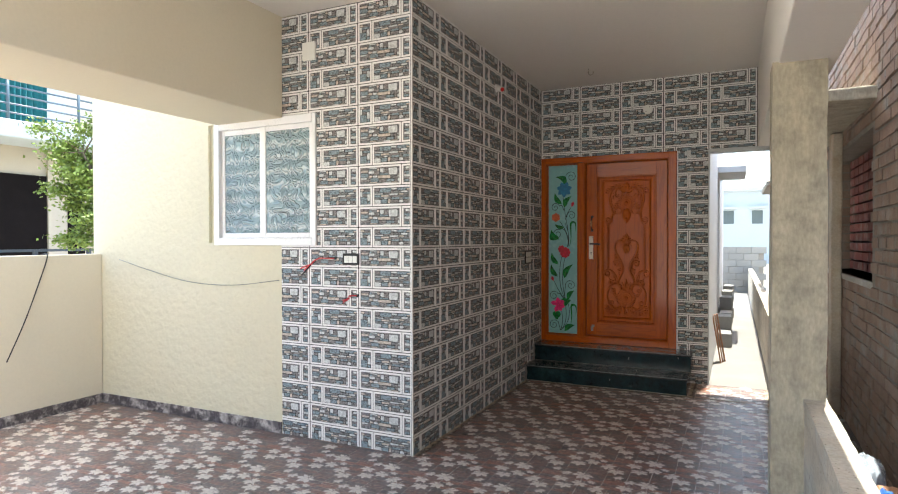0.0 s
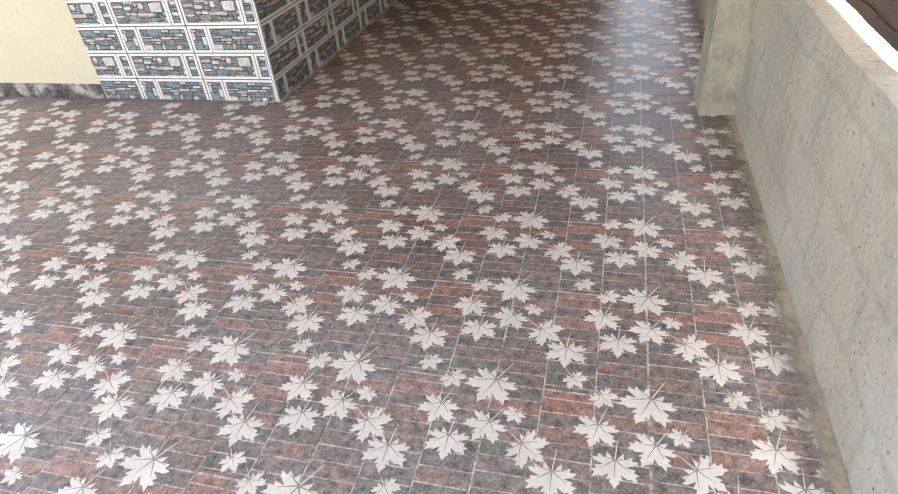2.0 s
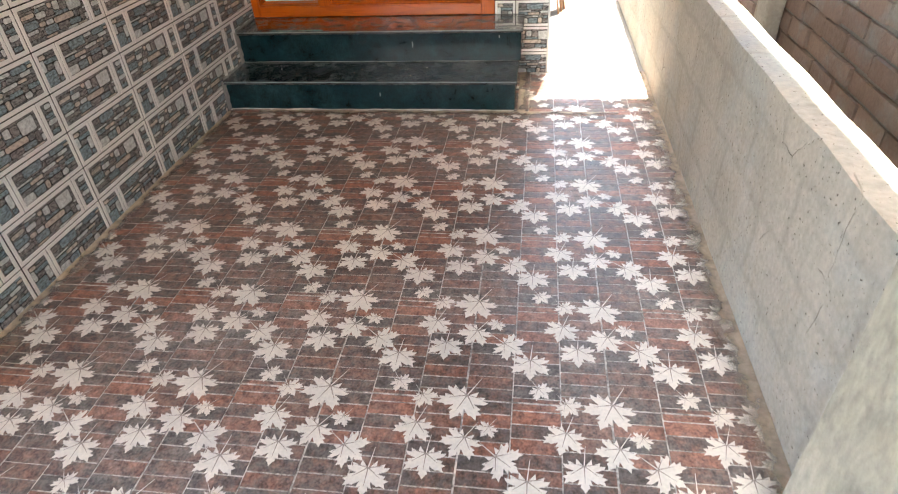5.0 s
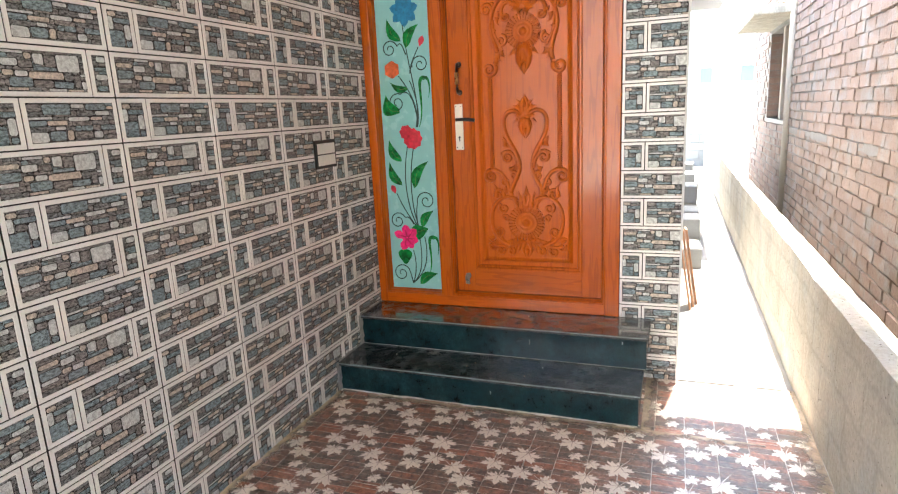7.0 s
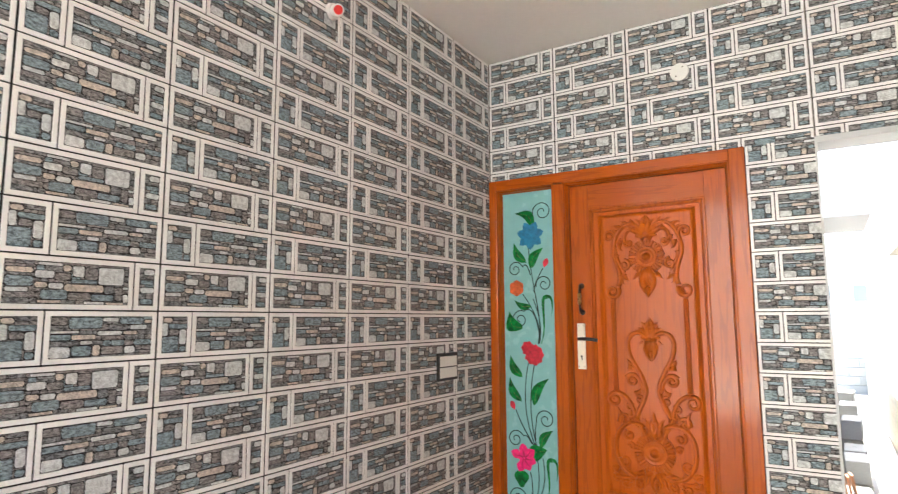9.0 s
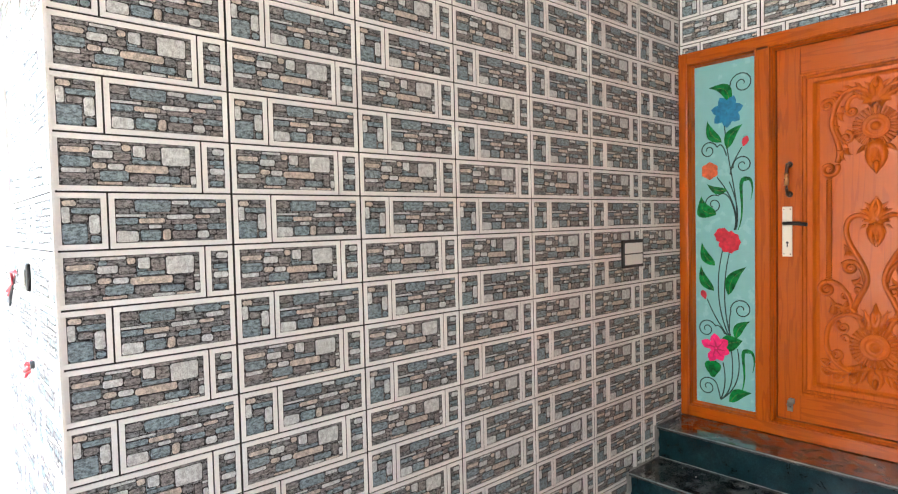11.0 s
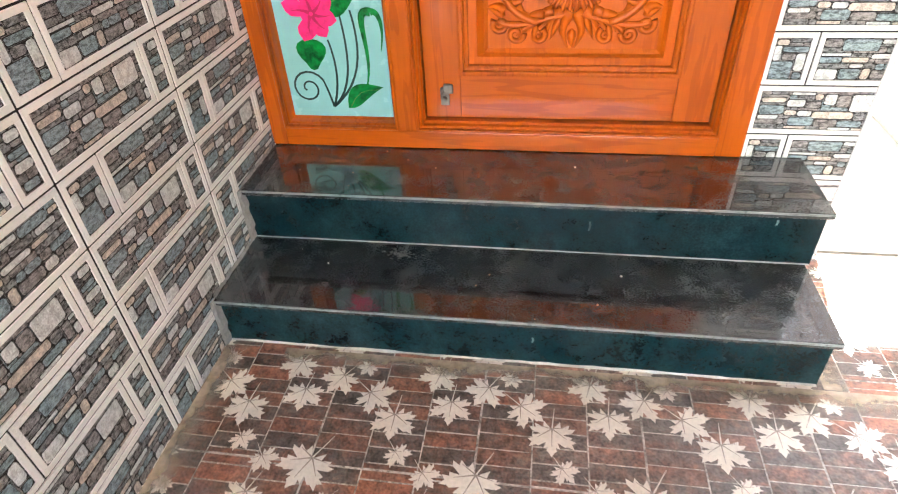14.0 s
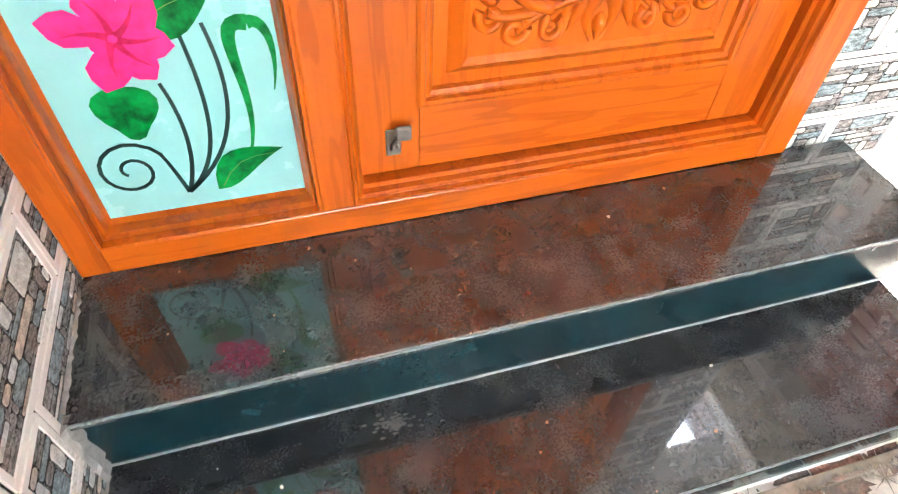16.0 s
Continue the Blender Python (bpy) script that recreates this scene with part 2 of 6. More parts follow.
def block_wall_mat():
    """Thin cement plaster over hollow blocks: faint joints, bluish and tan patches, pits and a few hairline cracks."""
    m = mat("block_plaster", (0.46, 0.41, 0.335), 0.88, vary=0.2, scale=4, fine=55, bump=0.0, second=(0.46, 0.47, 0.44), second_scale=2.3, second_amount=0.6, contrast=1.2, spec=0.2)
    n, l = m.node_tree.nodes, m.node_tree.links
    p = n["Principled BSDF"]
    geo = n.new("ShaderNodeNewGeometry")
    wob = n.new("ShaderNodeTexNoise")
    wob.inputs["Scale"].default_value = 4.0
    wob.inputs["Detail"].default_value = 4
    l.new(geo.outputs["Position"], wob.inputs["Vector"])
    shift = n.new("ShaderNodeVectorMath")
    shift.operation = "MULTIPLY_ADD"
    shift.inputs[1].default_value = (0.09, 0.09, 0.09)
    l.new(wob.outputs["Color"], shift.inputs[0])
    l.new(geo.outputs["Position"], shift.inputs[2])
    sp = n.new("ShaderNodeSeparateXYZ")
    l.new(shift.outputs[0], sp.inputs[0])
    cb = n.new("ShaderNodeCombineXYZ")
    l.new(sp.outputs["Y"], cb.inputs["X"])
    l.new(sp.outputs["Z"], cb.inputs["Y"])
    bt = n.new("ShaderNodeTexBrick")
    bt.inputs["Scale"].default_value = 1.0
    bt.inputs["Brick Width"].default_value = 0.40
    bt.inputs["Row Height"].default_value = 0.21
    bt.inputs["Mortar Size"].default_value = 0.024
    bt.inputs["Mortar Smooth"].default_value = 1.0
    l.new(cb.outputs[0], bt.inputs["Vector"])
    crack = n.new("ShaderNodeTexVoronoi")
    crack.feature = "DISTANCE_TO_EDGE"
    crack.inputs["Scale"].default_value = 3.2
    l.new(shift.outputs[0], crack.inputs["Vector"])
    cr = n.new("ShaderNodeMapRange")
    cr.inputs["From Min"].default_value = 0.006
    cr.inputs["From Max"].default_value = 0.002
    l.new(crack.outputs["Distance"], cr.inputs["Value"])
    mask = n.new("ShaderNodeMapRange")
    mask.inputs["From Min"].default_value = 0.60
    mask.inputs["From Max"].default_value = 0.72
    l.new(wob.outputs["Fac"], mask.inputs["Value"])
    cm = n.new("ShaderNodeMath")
    cm.operation = "MULTIPLY"
    l.new(cr.outputs[0], cm.inputs[0])
    l.new(mask.outputs[0], cm.inputs[1])
    pit = n.new("ShaderNodeTexNoise")
    pit.inputs["Scale"].default_value = 85
    pit.inputs["Detail"].default_value = 3
    l.new(geo.outputs["Position"], pit.inputs["Vector"])
    pr = n.new("ShaderNodeMapRange")
    pr.inputs["From Min"].default_value = 0.66
    pr.inputs["From Max"].default_value = 0.72
    l.new(pit.outputs["Fac"], pr.inputs["Value"])
    dark = n.new("ShaderNodeMath")
    dark.operation = "MAXIMUM"
    l.new(cm.outputs[0], dark.inputs[0])
    l.new(pr.outputs[0], dark.inputs[1])
    joint = n.new("ShaderNodeMath")
    joint.operation = "MULTIPLY_ADD"
    joint.inputs[1].default_value = 0.17
    l.new(bt.outputs["Fac"], joint.inputs[0])
    l.new(dark.outputs[0], joint.inputs[2])
    scaled = p.inputs["Base Color"].links[0].from_socket
    mx = n.new("ShaderNodeMix")
    mx.data_type = "RGBA"
    mx.clamp_factor = True
    l.new(joint.outputs[0], mx.inputs["Factor"])
    l.new(scaled, mx.inputs["A"])
    mx.inputs["B"].default_value = (0.16, 0.14, 0.115, 1)
    l.new(mx.outputs["Result"], p.inputs["Base Color"])
    rough = n.new("ShaderNodeTexNoise")
    rough.inputs["Scale"].default_value = 14
    rough.inputs["Detail"].default_value = 8
    l.new(geo.outputs["Position"], rough.inputs["Vector"])
    hs = n.new("ShaderNodeMath")
    hs.operation = "SUBTRACT"
    l.new(rough.outputs["Fac"], hs.inputs[0])
    l.new(joint.outputs[0], hs.inputs[1])
    b = n.new("ShaderNodeBump")
    b.inputs["Strength"].default_value = 0.8
    b.inputs["Distance"].default_value = 0.010
    l.new(hs.outputs[0], b.inputs["Height"])
    l.new(b.outputs[0], p.inputs["Normal"])
    return m


def smear_mat(name, color, axis, at, width, sign):
    """Dry cement smear that thins out raggedly away from a wall foot."""
    m = mat(name, color, 0.8, vary=0.25, scale=14, fine=90, bump=0.3)
    n, l = m.node_tree.nodes, m.node_tree.links
    geo = n.new("ShaderNodeNewGeometry")
    sp = n.new("ShaderNodeSeparateXYZ")
    l.new(geo.outputs["Position"], sp.inputs[0])
    far = n.new("ShaderNodeMapRange")
    far.clamp = False
    far.inputs["From Min"].default_value = at
    far.inputs["From Max"].default_value = at + sign * width
    far.inputs["To Min"].default_value = 0.50
    far.inputs["To Max"].default_value = -0.40
    l.new(sp.outputs[axis], far.inputs["Value"])
    no = n.new("ShaderNodeTexNoise")
    no.inputs["Scale"].default_value = 13
    no.inputs["Detail"].default_value = 8
    no.inputs["Roughness"].default_value = 0.65
    l.new(geo.outputs["Position"], no.inputs["Vector"])
    ad = n.new("ShaderNodeMath")
    ad.operation = "ADD"
    l.new(far.outputs[0], ad.inputs[0])
    l.new(no.outputs["Fac"], ad.inputs[1])
    r = n.new("ShaderNodeMapRange")
    r.inputs["From Min"].default_value = 0.55
    r.inputs["From Max"].default_value = 1.0
    r.inputs["To Max"].default_value = 0.8
    l.new(ad.outputs[0], r.inputs["Value"])
    l.new(r.outputs[0], n["Principled BSDF"].inputs["Alpha"])
    return m


BLOCK_PLASTER = block_wall_mat()
DUST_M = mat("plaster_dust", (0.13, 0.125, 0.115), 0.8, vary=0.4, scale=40, fine=150, bump=0.3, spec=0.2)
FILLET = mat("white_cement", (0.30, 0.29, 0.275), 0.85, vary=0.25, scale=25, fine=120, bump=0.8, bump_scale=60)
SKIRT = mat("marble_skirting", (0.10, 0.09, 0.095), 0.25, vary=0.3, scale=9, fine=60, bump=0.05, second=(0.50, 0.46, 0.44), second_scale=11, second_amount=0.95)
BRICK_TONE = dict(rough=0.92, vary=0.22, scale=9, fine=70, bump=1.0, bump_scale=45, deep=0.008, second=(0.31, 0.285, 0.255), second_scale=5.0, second_amount=0.95, contrast=1.3, spec=0.2)
BRICKM = mat("red_brick", (0.30, 0.215, 0.17), per_object=0.6, **BRICK_TONE)
BRICKS = mat("red_brick_far", (0.30, 0.215, 0.17), per_island=0.6, **BRICK_TONE)
RED_BRICK = mat("fresh_red_brick", (0.20, 0.05, 0.035), 0.9, vary=0.4, scale=7, fine=60, bump=0.6, per_island=0.8, second=(0.26, 0.22, 0.18), second_scale=6, second_amount=0.6)
MORTAR = mat("mortar", (0.25, 0.225, 0.195), 0.95, vary=0.25, scale=6, fine=70, bump=0.9, bump_scale=50)
BLOCKM = mat("cement_block", (0.24, 0.235, 0.22), 0.9, vary=0.15, scale=6, fine=60, bump=0.5, per_object=0.5)
UPVC = mat("white_upvc", (0.82, 0.82, 0.83), 0.3, vary=0.02, bump=0)
WHITE_P = mat("white_plastic", (0.80, 0.79, 0.75), 0.35, vary=0.02, bump=0)
BLACK_P = mat("black_plastic", (0.015, 0.015, 0.016), 0.35, vary=0.05, bump=0)
RED_P = mat("red_plastic", (0.62, 0.03, 0.025), 0.3, vary=0.12, scale=9, bump=0.05)
RED_W = mat("red_wire", (0.55, 0.03, 0.04), 0.45, vary=0.05, bump=0)
STEEL = mat("satin_steel", (0.62, 0.58, 0.50), 0.28, metal=1.0, vary=0.05, bump=0)
PLATE = mat("brushed_plate", (0.66, 0.61, 0.50), 0.42, metal=0.35, vary=0.04, bump=0)
DULL = mat("dull_steel", (0.24, 0.22, 0.195), 0.4, metal=0.7, vary=0.2, scale=60, bump=0.1)
BRONZE = mat("dark_bronze", (0.10, 0.075, 0.06), 0.32, metal=1.0, vary=0.1, bump=0)
BRASS = mat("antique_brass", (0.55, 0.32, 0.12), 0.3, metal=1.0, vary=0.1, bump=0)
GLASS_T = mat("frosted_teal_glass", (0.245, 0.49, 0.485), 0.22, vary=0.05, scale=5, fine=20, bump=0.02)
INK = mat("paint_dark_green", (0.006, 0.035, 0.03), 0.35, vary=0.2, bump=0)
GREEN = mat("paint_green", (0.004, 0.15, 0.028), 0.35, vary=0.7, scale=18, fine=50, bump=0, spec=0.2, contrast=1.6)
PINK = mat("paint_pink", (0.78, 0.012, 0.17), 0.35, vary=0.25, scale=30, bump=0)
PINK_D = mat("paint_deep_pink", (0.50, 0.005, 0.085), 0.35, vary=0.3, scale=40, bump=0)
ROSE = mat("paint_crimson", (0.52, 0.012, 0.035), 0.35, vary=0.4, scale=35, bump=0)
BLUE = mat("paint_blue", (0.01, 0.17, 0.33), 0.35, vary=0.4, scale=35, bump=0)
ORANGE = mat("paint_orange", (0.60, 0.11, 0.03), 0.35, vary=0.45, scale=40, bump=0)
GROUND = mat("earth", (0.42, 0.385, 0.33), 0.95, vary=0.2, scale=0.5, fine=12, bump=0.5, second=(0.20, 0.24, 0.09), second_scale=0.15, second_amount=0.7)
LEAFG = mat("tree_leaf", (0.15, 0.215, 0.035), 0.55, vary=0.5, scale=3, fine=20, bump=0, per_island=1.2)
BARK = mat("bark", (0.16, 0.12, 0.085), 0.9, vary=0.3, bump=0.6)
TEAL = mat("teal_curtain", (0.01, 0.13, 0.14), 0.7, vary=0.3, scale=8, bump=0.1)
DOORWAY_SHADE = mat("doorway_shade", (0.010, 0.008, 0.008), 0.9, vary=0.3, bump=0.1, spec=0.05)
BEIGE = mat("neighbour_paint", (0.42, 0.37, 0.30), 0.8, vary=0.06, scale=1, bump=0.1)
BALCONY_RAIL = mat("balcony_rail_paint", (0.08, 0.12, 0.15), 0.4, vary=0.1, bump=0)
RAIL = mat("rail_paint", (0.05, 0.065, 0.09), 0.45, vary=0.1, bump=0)
PLANK = mat("raw_plank", (0.33, 0.17, 0.09), 0.7, vary=0.25, scale=8, bump=0.2)
# indoor dimness put into the colour of room walls and far window panes
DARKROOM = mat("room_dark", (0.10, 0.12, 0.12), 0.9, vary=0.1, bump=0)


def pane_mat(name):
    m = bpy.data.materials.new(name)
    m.use_nodes = True
    nt = m.node_tree
    n, l = nt.nodes, nt.links
    p = n["Principled BSDF"]
    p.inputs["Base Color"].default_value = (0.50, 0.70, 0.76, 1)
    p.inputs["Roughness"].default_value = 0.05
    p.inputs["Transmission Weight"].default_value = 0.35
    p.inputs["IOR"].default_value = 1.9
    geo = n.new("ShaderNodeNewGeometry")
    no = n.new("ShaderNodeTexNoise")
    no.inputs["Scale"].default_value = 9
    no.inputs["Detail"].default_value = 1
    no.inputs["Distortion"].default_value = 1.2
    l.new(geo.outputs["Position"], no.inputs["Vector"])
    k = n.new("ShaderNodeMath")
    k.operation = "MULTIPLY"
    k.inputs[1].default_value = 38.0
    l.new(no.outputs["Fac"], k.inputs[0])
    s = n.new("ShaderNodeMath")
    s.operation = "SINE"
    l.new(k.outputs[0], s.inputs[0])
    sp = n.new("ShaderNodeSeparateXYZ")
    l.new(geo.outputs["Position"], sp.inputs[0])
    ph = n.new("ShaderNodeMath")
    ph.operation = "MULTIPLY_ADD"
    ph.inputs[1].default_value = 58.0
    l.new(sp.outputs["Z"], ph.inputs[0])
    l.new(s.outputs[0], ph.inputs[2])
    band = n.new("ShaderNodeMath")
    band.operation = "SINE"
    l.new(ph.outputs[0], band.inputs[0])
    # pale bands of slats and reflections, painted into the pane's colour
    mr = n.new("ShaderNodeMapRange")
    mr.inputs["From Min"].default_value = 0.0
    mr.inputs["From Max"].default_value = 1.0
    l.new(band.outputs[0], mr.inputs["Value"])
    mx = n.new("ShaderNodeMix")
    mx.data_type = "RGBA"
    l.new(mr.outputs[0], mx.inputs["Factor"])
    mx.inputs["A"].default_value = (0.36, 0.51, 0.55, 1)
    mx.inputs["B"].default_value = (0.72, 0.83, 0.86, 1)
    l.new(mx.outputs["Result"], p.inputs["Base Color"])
    b = n.new("ShaderNodeBump")
    b.inputs["Strength"].default_value = 1.0
    b.inputs["Distance"].default_value = 0.007
    l.new(s.outputs[0], b.inputs["Height"])
    l.new(b.outputs[0], p.inputs["Normal"])
    return m


PANE = pane_mat("figured_banded_glass")


# ---- builders ----
def box(bm, x0, x1, y0, y1, z0, z1, mi=0, bevel=0.0, seg=1):
    ret = bmesh.ops.create_cube(bm, size=1.0)
    vs = ret["verts"]
    for v in vs:
        v.co = Vector((x0 + (v.co.x + 0.5) * (x1 - x0), y0 + (v.co.y + 0.5) * (y1 - y0), z0 + (v.co.z + 0.5) * (z1 - z0)))
    fs = {f for v in vs for f in v.link_faces}
    for f in fs:
        f.material_index = mi
    if bevel:
        es = list({e for f in fs for e in f.edges})
        out = bmesh.ops.bevel(bm, geom=es, offset=bevel, segments=seg, affect="EDGES", profile=0.5)
        for f in out["faces"]:
            f.material_index = mi
    return vs


def rod(bm, a, b, r, n=10, mi=0, r2=None):
    a, b = Vector(a), Vector(b)
    d = b - a
    m = Matrix.Translation((a + b) / 2) @ d.to_track_quat("Z", "Y").to_matrix().to_4x4()
    ret = bmesh.ops.create_cone(bm, cap_ends=True, segments=n, radius1=r, radius2=r if r2 is None else r2, depth=d.length, matrix=m)
    for f in {f for v in ret["verts"] for f in v.link_faces}:
        f.material_index = mi
        f.smooth = len(f.verts) == 4


def tube(bm, pts, r, n=6, mi=0):
    """A round cord along points."""
    pts = [Vector(p) for p in pts]
    rings = []
    for i, p in enumerate(pts):
        d = (pts[min(i + 1, len(pts) - 1)] - pts[max(i - 1, 0)]).normalized()
        q = d.to_track_quat("Z", "Y")
        rings.append([bm.verts.new(p + q @ Vector((r * math.cos(2 * math.pi * k / n), r * math.sin(2 * math.pi * k / n), 0))) for k in range(n)])
    for a, b in zip(rings, rings[1:]):
        for k in range(n):
            f = bm.faces.new((a[k], a[(k + 1) % n], b[(k + 1) % n], b[k]))
            f.material_index = mi
            f.smooth = True
    for ring in (rings[0][::-1], rings[-1]):
        bm.faces.new(ring).material_index = mi


def ridge(bm, pts, r0, r1, y, up=0.6, mi=0, n=5):
    """A carved half-round moulding along (x, z) points on a panel that faces -y, tapering from r0 to r1."""
    rings = []
    last = len(pts) - 1
    for i, (x, z) in enumerate(pts):
        ax, az_ = pts[max(i - 1, 0)]
        bx, bz = pts[min(i + 1, last)]
        dx, dz = bx - ax, bz - az_
        ln = math.hypot(dx, dz) or 1
        nx, nz = -dz / ln, dx / ln
        r = 1.08 * (r0 + (r1 - r0) * i / last)
        rings.append([bm.verts.new((x + nx * r * math.cos(math.pi * k / (n - 1)), y - 1.5 * r * up * math.sin(math.pi * k / (n - 1)),
                                    z + nz * r * math.cos(math.pi * k / (n - 1)))) for k in range(n)])
    for a, b in zip(rings, rings[1:]):
        for k in range(n - 1):
            f = bm.faces.new((a[k], b[k], b[k + 1], a[k + 1]))
            f.material_index = mi
            f.smooth = True
    for ring in (rings[0], rings[-1]):
        bm.faces.new(ring).material_index = mi


def flat(bm, pts, y, mi=0, thick=0.001):
    """A painted shape: a thin flat plate of (x, z) points on a surface that faces -y."""
    vs = [bm.verts.new((x, y, z)) for x, z in pts]
    f = bm.faces.new(vs)
    f.material_index = mi
    f.normal_update()
    if f.normal.y > 0:
        f.normal_flip()
    return f


def ribbon(bm, pts, w0, w1, y, mi=0):
    last = len(pts) - 1
    prev = None
    for i, (x, z) in enumerate(pts):
        ax, az_ = pts[max(i - 1, 0)]
        bx, bz = pts[min(i + 1, last)]
        ln = math.hypot(bx - ax, bz - az_) or 1
        nx, nz = -(bz - az_) / ln, (bx - ax) / ln
        w = (w0 + (w1 - w0) * i / last) / 2
        cur = (bm.verts.new((x + nx * w, y, z + nz * w)), bm.verts.new((x - nx * w, y, z - nz * w)))
        if prev:
            f = bm.faces.new((prev[0], cur[0], cur[1], prev[1]))
            f.material_index = mi
            f.normal_update()
            if f.normal.y > 0:
                f.normal_flip()
        prev = cur


def bez(p0, p1, p2, p3, n=12):
    out = []
    for i in range(n + 1):
        t = i / n
        s = 1 - t
        out.append(tuple(s ** 3 * a + 3 * s * s * t * b + 3 * s * t * t * c + t ** 3 * d for a, b, c, d in zip(p0, p1, p2, p3)))
    return out


def spiral(cx, cz, r0, r1, a0, turn, n=22):
    """Points from radius r0 at angle a0 (degrees) winding by turn degrees to radius r1."""
    return [(cx + (r0 + (r1 - r0) * i / n) * math.cos(radians(a0 + turn * i / n)),
             cz + (r0 + (r1 - r0) * i / n) * math.sin(radians(a0 + turn * i / n))) for i in range(n + 1)]


def roughen(bm, amount, scale):
    """Wears a mesh out of true with smooth noise."""
    for v in bm.verts:
        v.co += noise.noise_vector(v.co * scale) * amount


def thing(name, at, label="", category="", group="", kind=""):
    ob = new(name)
    ob.location = at
    ob.empty_display_size = 0.1
    return tagged(ob, label, category, group, kind)


def place(ob):
    v = Vector((0, 0, 0))
    while ob:
        v += ob.location
        ob = ob.parent
    return v


def part(name, bm, material, parent=None, label="", smooth=False):
    """Links a bmesh, built at its place in the world, as one mesh object under a thing or part."""
    me = bpy.data.meshes.new(name)
    if parent:
        bmesh.ops.translate(bm, vec=-place(parent), verts=bm.verts)
    bm.normal_update()
    bm.to_mesh(me)
    bm.free()
    for m in (material if isinstance(material, (list, tuple)) else [material]):
        me.materials.append(m)
    if smooth:
        for p in me.polygons:
            p.use_smooth = True
        me.set_sharp_from_angle(angle=radians(35))
    ob = new(name, me)
    if parent:
        ob.parent = parent
    if label:
        ob["label"] = label
    return ob


def boxes(name, material, *sizes, bevel=0.0, parent=None, label=""):
    bm = bmesh.new()
    for s in sizes:
        box(bm, *s, bevel=bevel)
    return part(name, bm, material, parent, label)


# ---- plan ----
XS, YF, YD, HC = -2.2, 2.525, 5.68, 3.29      # side wall, front wall, door wall, ceiling height
XR = 0.20                                     # inner face of the low wall
FX, FY, FT, FTY = -0.215, 1.887, 0.402, 0.4045   # floor tile lattice: corner, pitch across and along
TW, TH, TJ = 0.4525, 0.301, 0.0025             # wall tile pitch and joint
YB = -3.3                                     # front end of the yard
XL = -5.55                                    # inner face of the yard parapet

# ---- structure ----
T = 0.012                                     # tile thickness over the wall faces


def structure(name, material, *sizes, label, category, bevel=0.0):
    return tagged(boxes(name, material, *sizes, bevel=bevel), label, category, kind="structure")


ground = structure("ground", GROUND, (-400, 400, -400, 400, -0.5, -0.06), label="dry bare earth with patches of thin grass", category="ground")
floor = structure("floor", FLOOR_LINE, (XL, XR, YB, YD, -0.12, -0.0025), label="porch floor bed under printed maple leaf tiles", category="floor")
path_ob = structure("passage_floor", CEMENT, (-0.38, XR, YD + 0.020, 18.0, -0.12, -0.003), label="pale dusty cement path beside the house", category="path")
wall_side = structure("wall_side", MORTAR, (XS - 0.2, XS - T, YF + 0.2, YD + 0.2, -0.1, HC), label="porch side wall clad in stone print tiles", category="wall")
wall_door = structure("wall_door", MORTAR, (XS - T, -0.704, YD + T, YD + 0.2, 2.485, HC), (-0.704, -0.392, YD + T, YD + 0.2, -0.1, HC),
                      (-0.392, 0.33, YD + T, YD + 0.2, 2.485, HC), (XS - T, -0.704, YD + 0.16, YD + 0.2, -0.1, 2.485),
                      label="entrance wall clad in stone print tiles", category="wall")
jamb = structure("opening_jamb", WHITEWASH, (-0.392, -0.38, YD - 0.004, YD + 0.2, -0.05, 2.485), (-0.38, 0.33, YD - 0.004, YD + 0.2, 2.455, 2.485),
                 label="white plastered edge of the passage opening", category="wall trim")
WX0, WX1, WZ0, WZ1 = -4.075, -3.06, 1.515, 2.505
HX0 = -4.165                              # plastered reveal beside the window
# the unseen part up to 6.4 is added to keep sun off the yard
wall_front = structure("wall_front", PLASTER, (-5.67, HX0, YF, YF + 0.2, -0.1, 6.4), (HX0, -3.38, YF, YF + 0.2, -0.1, WZ0), (HX0, -3.38, YF, YF + 0.2, WZ1, 6.4), (HX0, WX0 - 0.021, YF + 0.03, YF + 0.19, WZ0, WZ1),
                       label="cream trowelled plaster front wall of the house", category="wall")
wall_pier = structure("wall_pier", MORTAR, (-3.38, XS - T, YF + T, YF + 0.2, -0.1, WZ0), (-3.38, XS - T, YF + T, YF + 0.2, WZ1, HC), (WX1, XS - T, YF + T, YF + 0.2, WZ0, WZ1),
                      label="front pier clad in stone print tiles", category="wall")
# unseen upper wall, added to carry on the same shade
upper = structure("wall_upper_unseen", CREAM_PAINT, (-3.38, 0.33, YF, YF + 0.2, HC + 0.14, 6.4), label="unseen cream upper storey wall added for its shade", category="wall")
ceiling = structure("ceiling", CEIL, (-3.36, 0.35, -0.6, YF, HC, HC + 0.14), (XS - 0.2, 0.35, YF, YD + 0.2, HC, HC + 0.14), label="white painted flat porch ceiling", category="ceiling")
beam_left = structure("beam_left", CREAM_PAINT, (-4.06, -3.36, -0.6, YF - 0.002, 2.5, HC + 0.14), label="deep cream painted concrete beam", category="beam", bevel=0.006)
beam_right = structure("beam_right", CEIL, (0.072, 0.35, -0.6, YD - 0.002, 2.48, HC - 0.002), label="white painted concrete edge beam", category="beam", bevel=0.005)
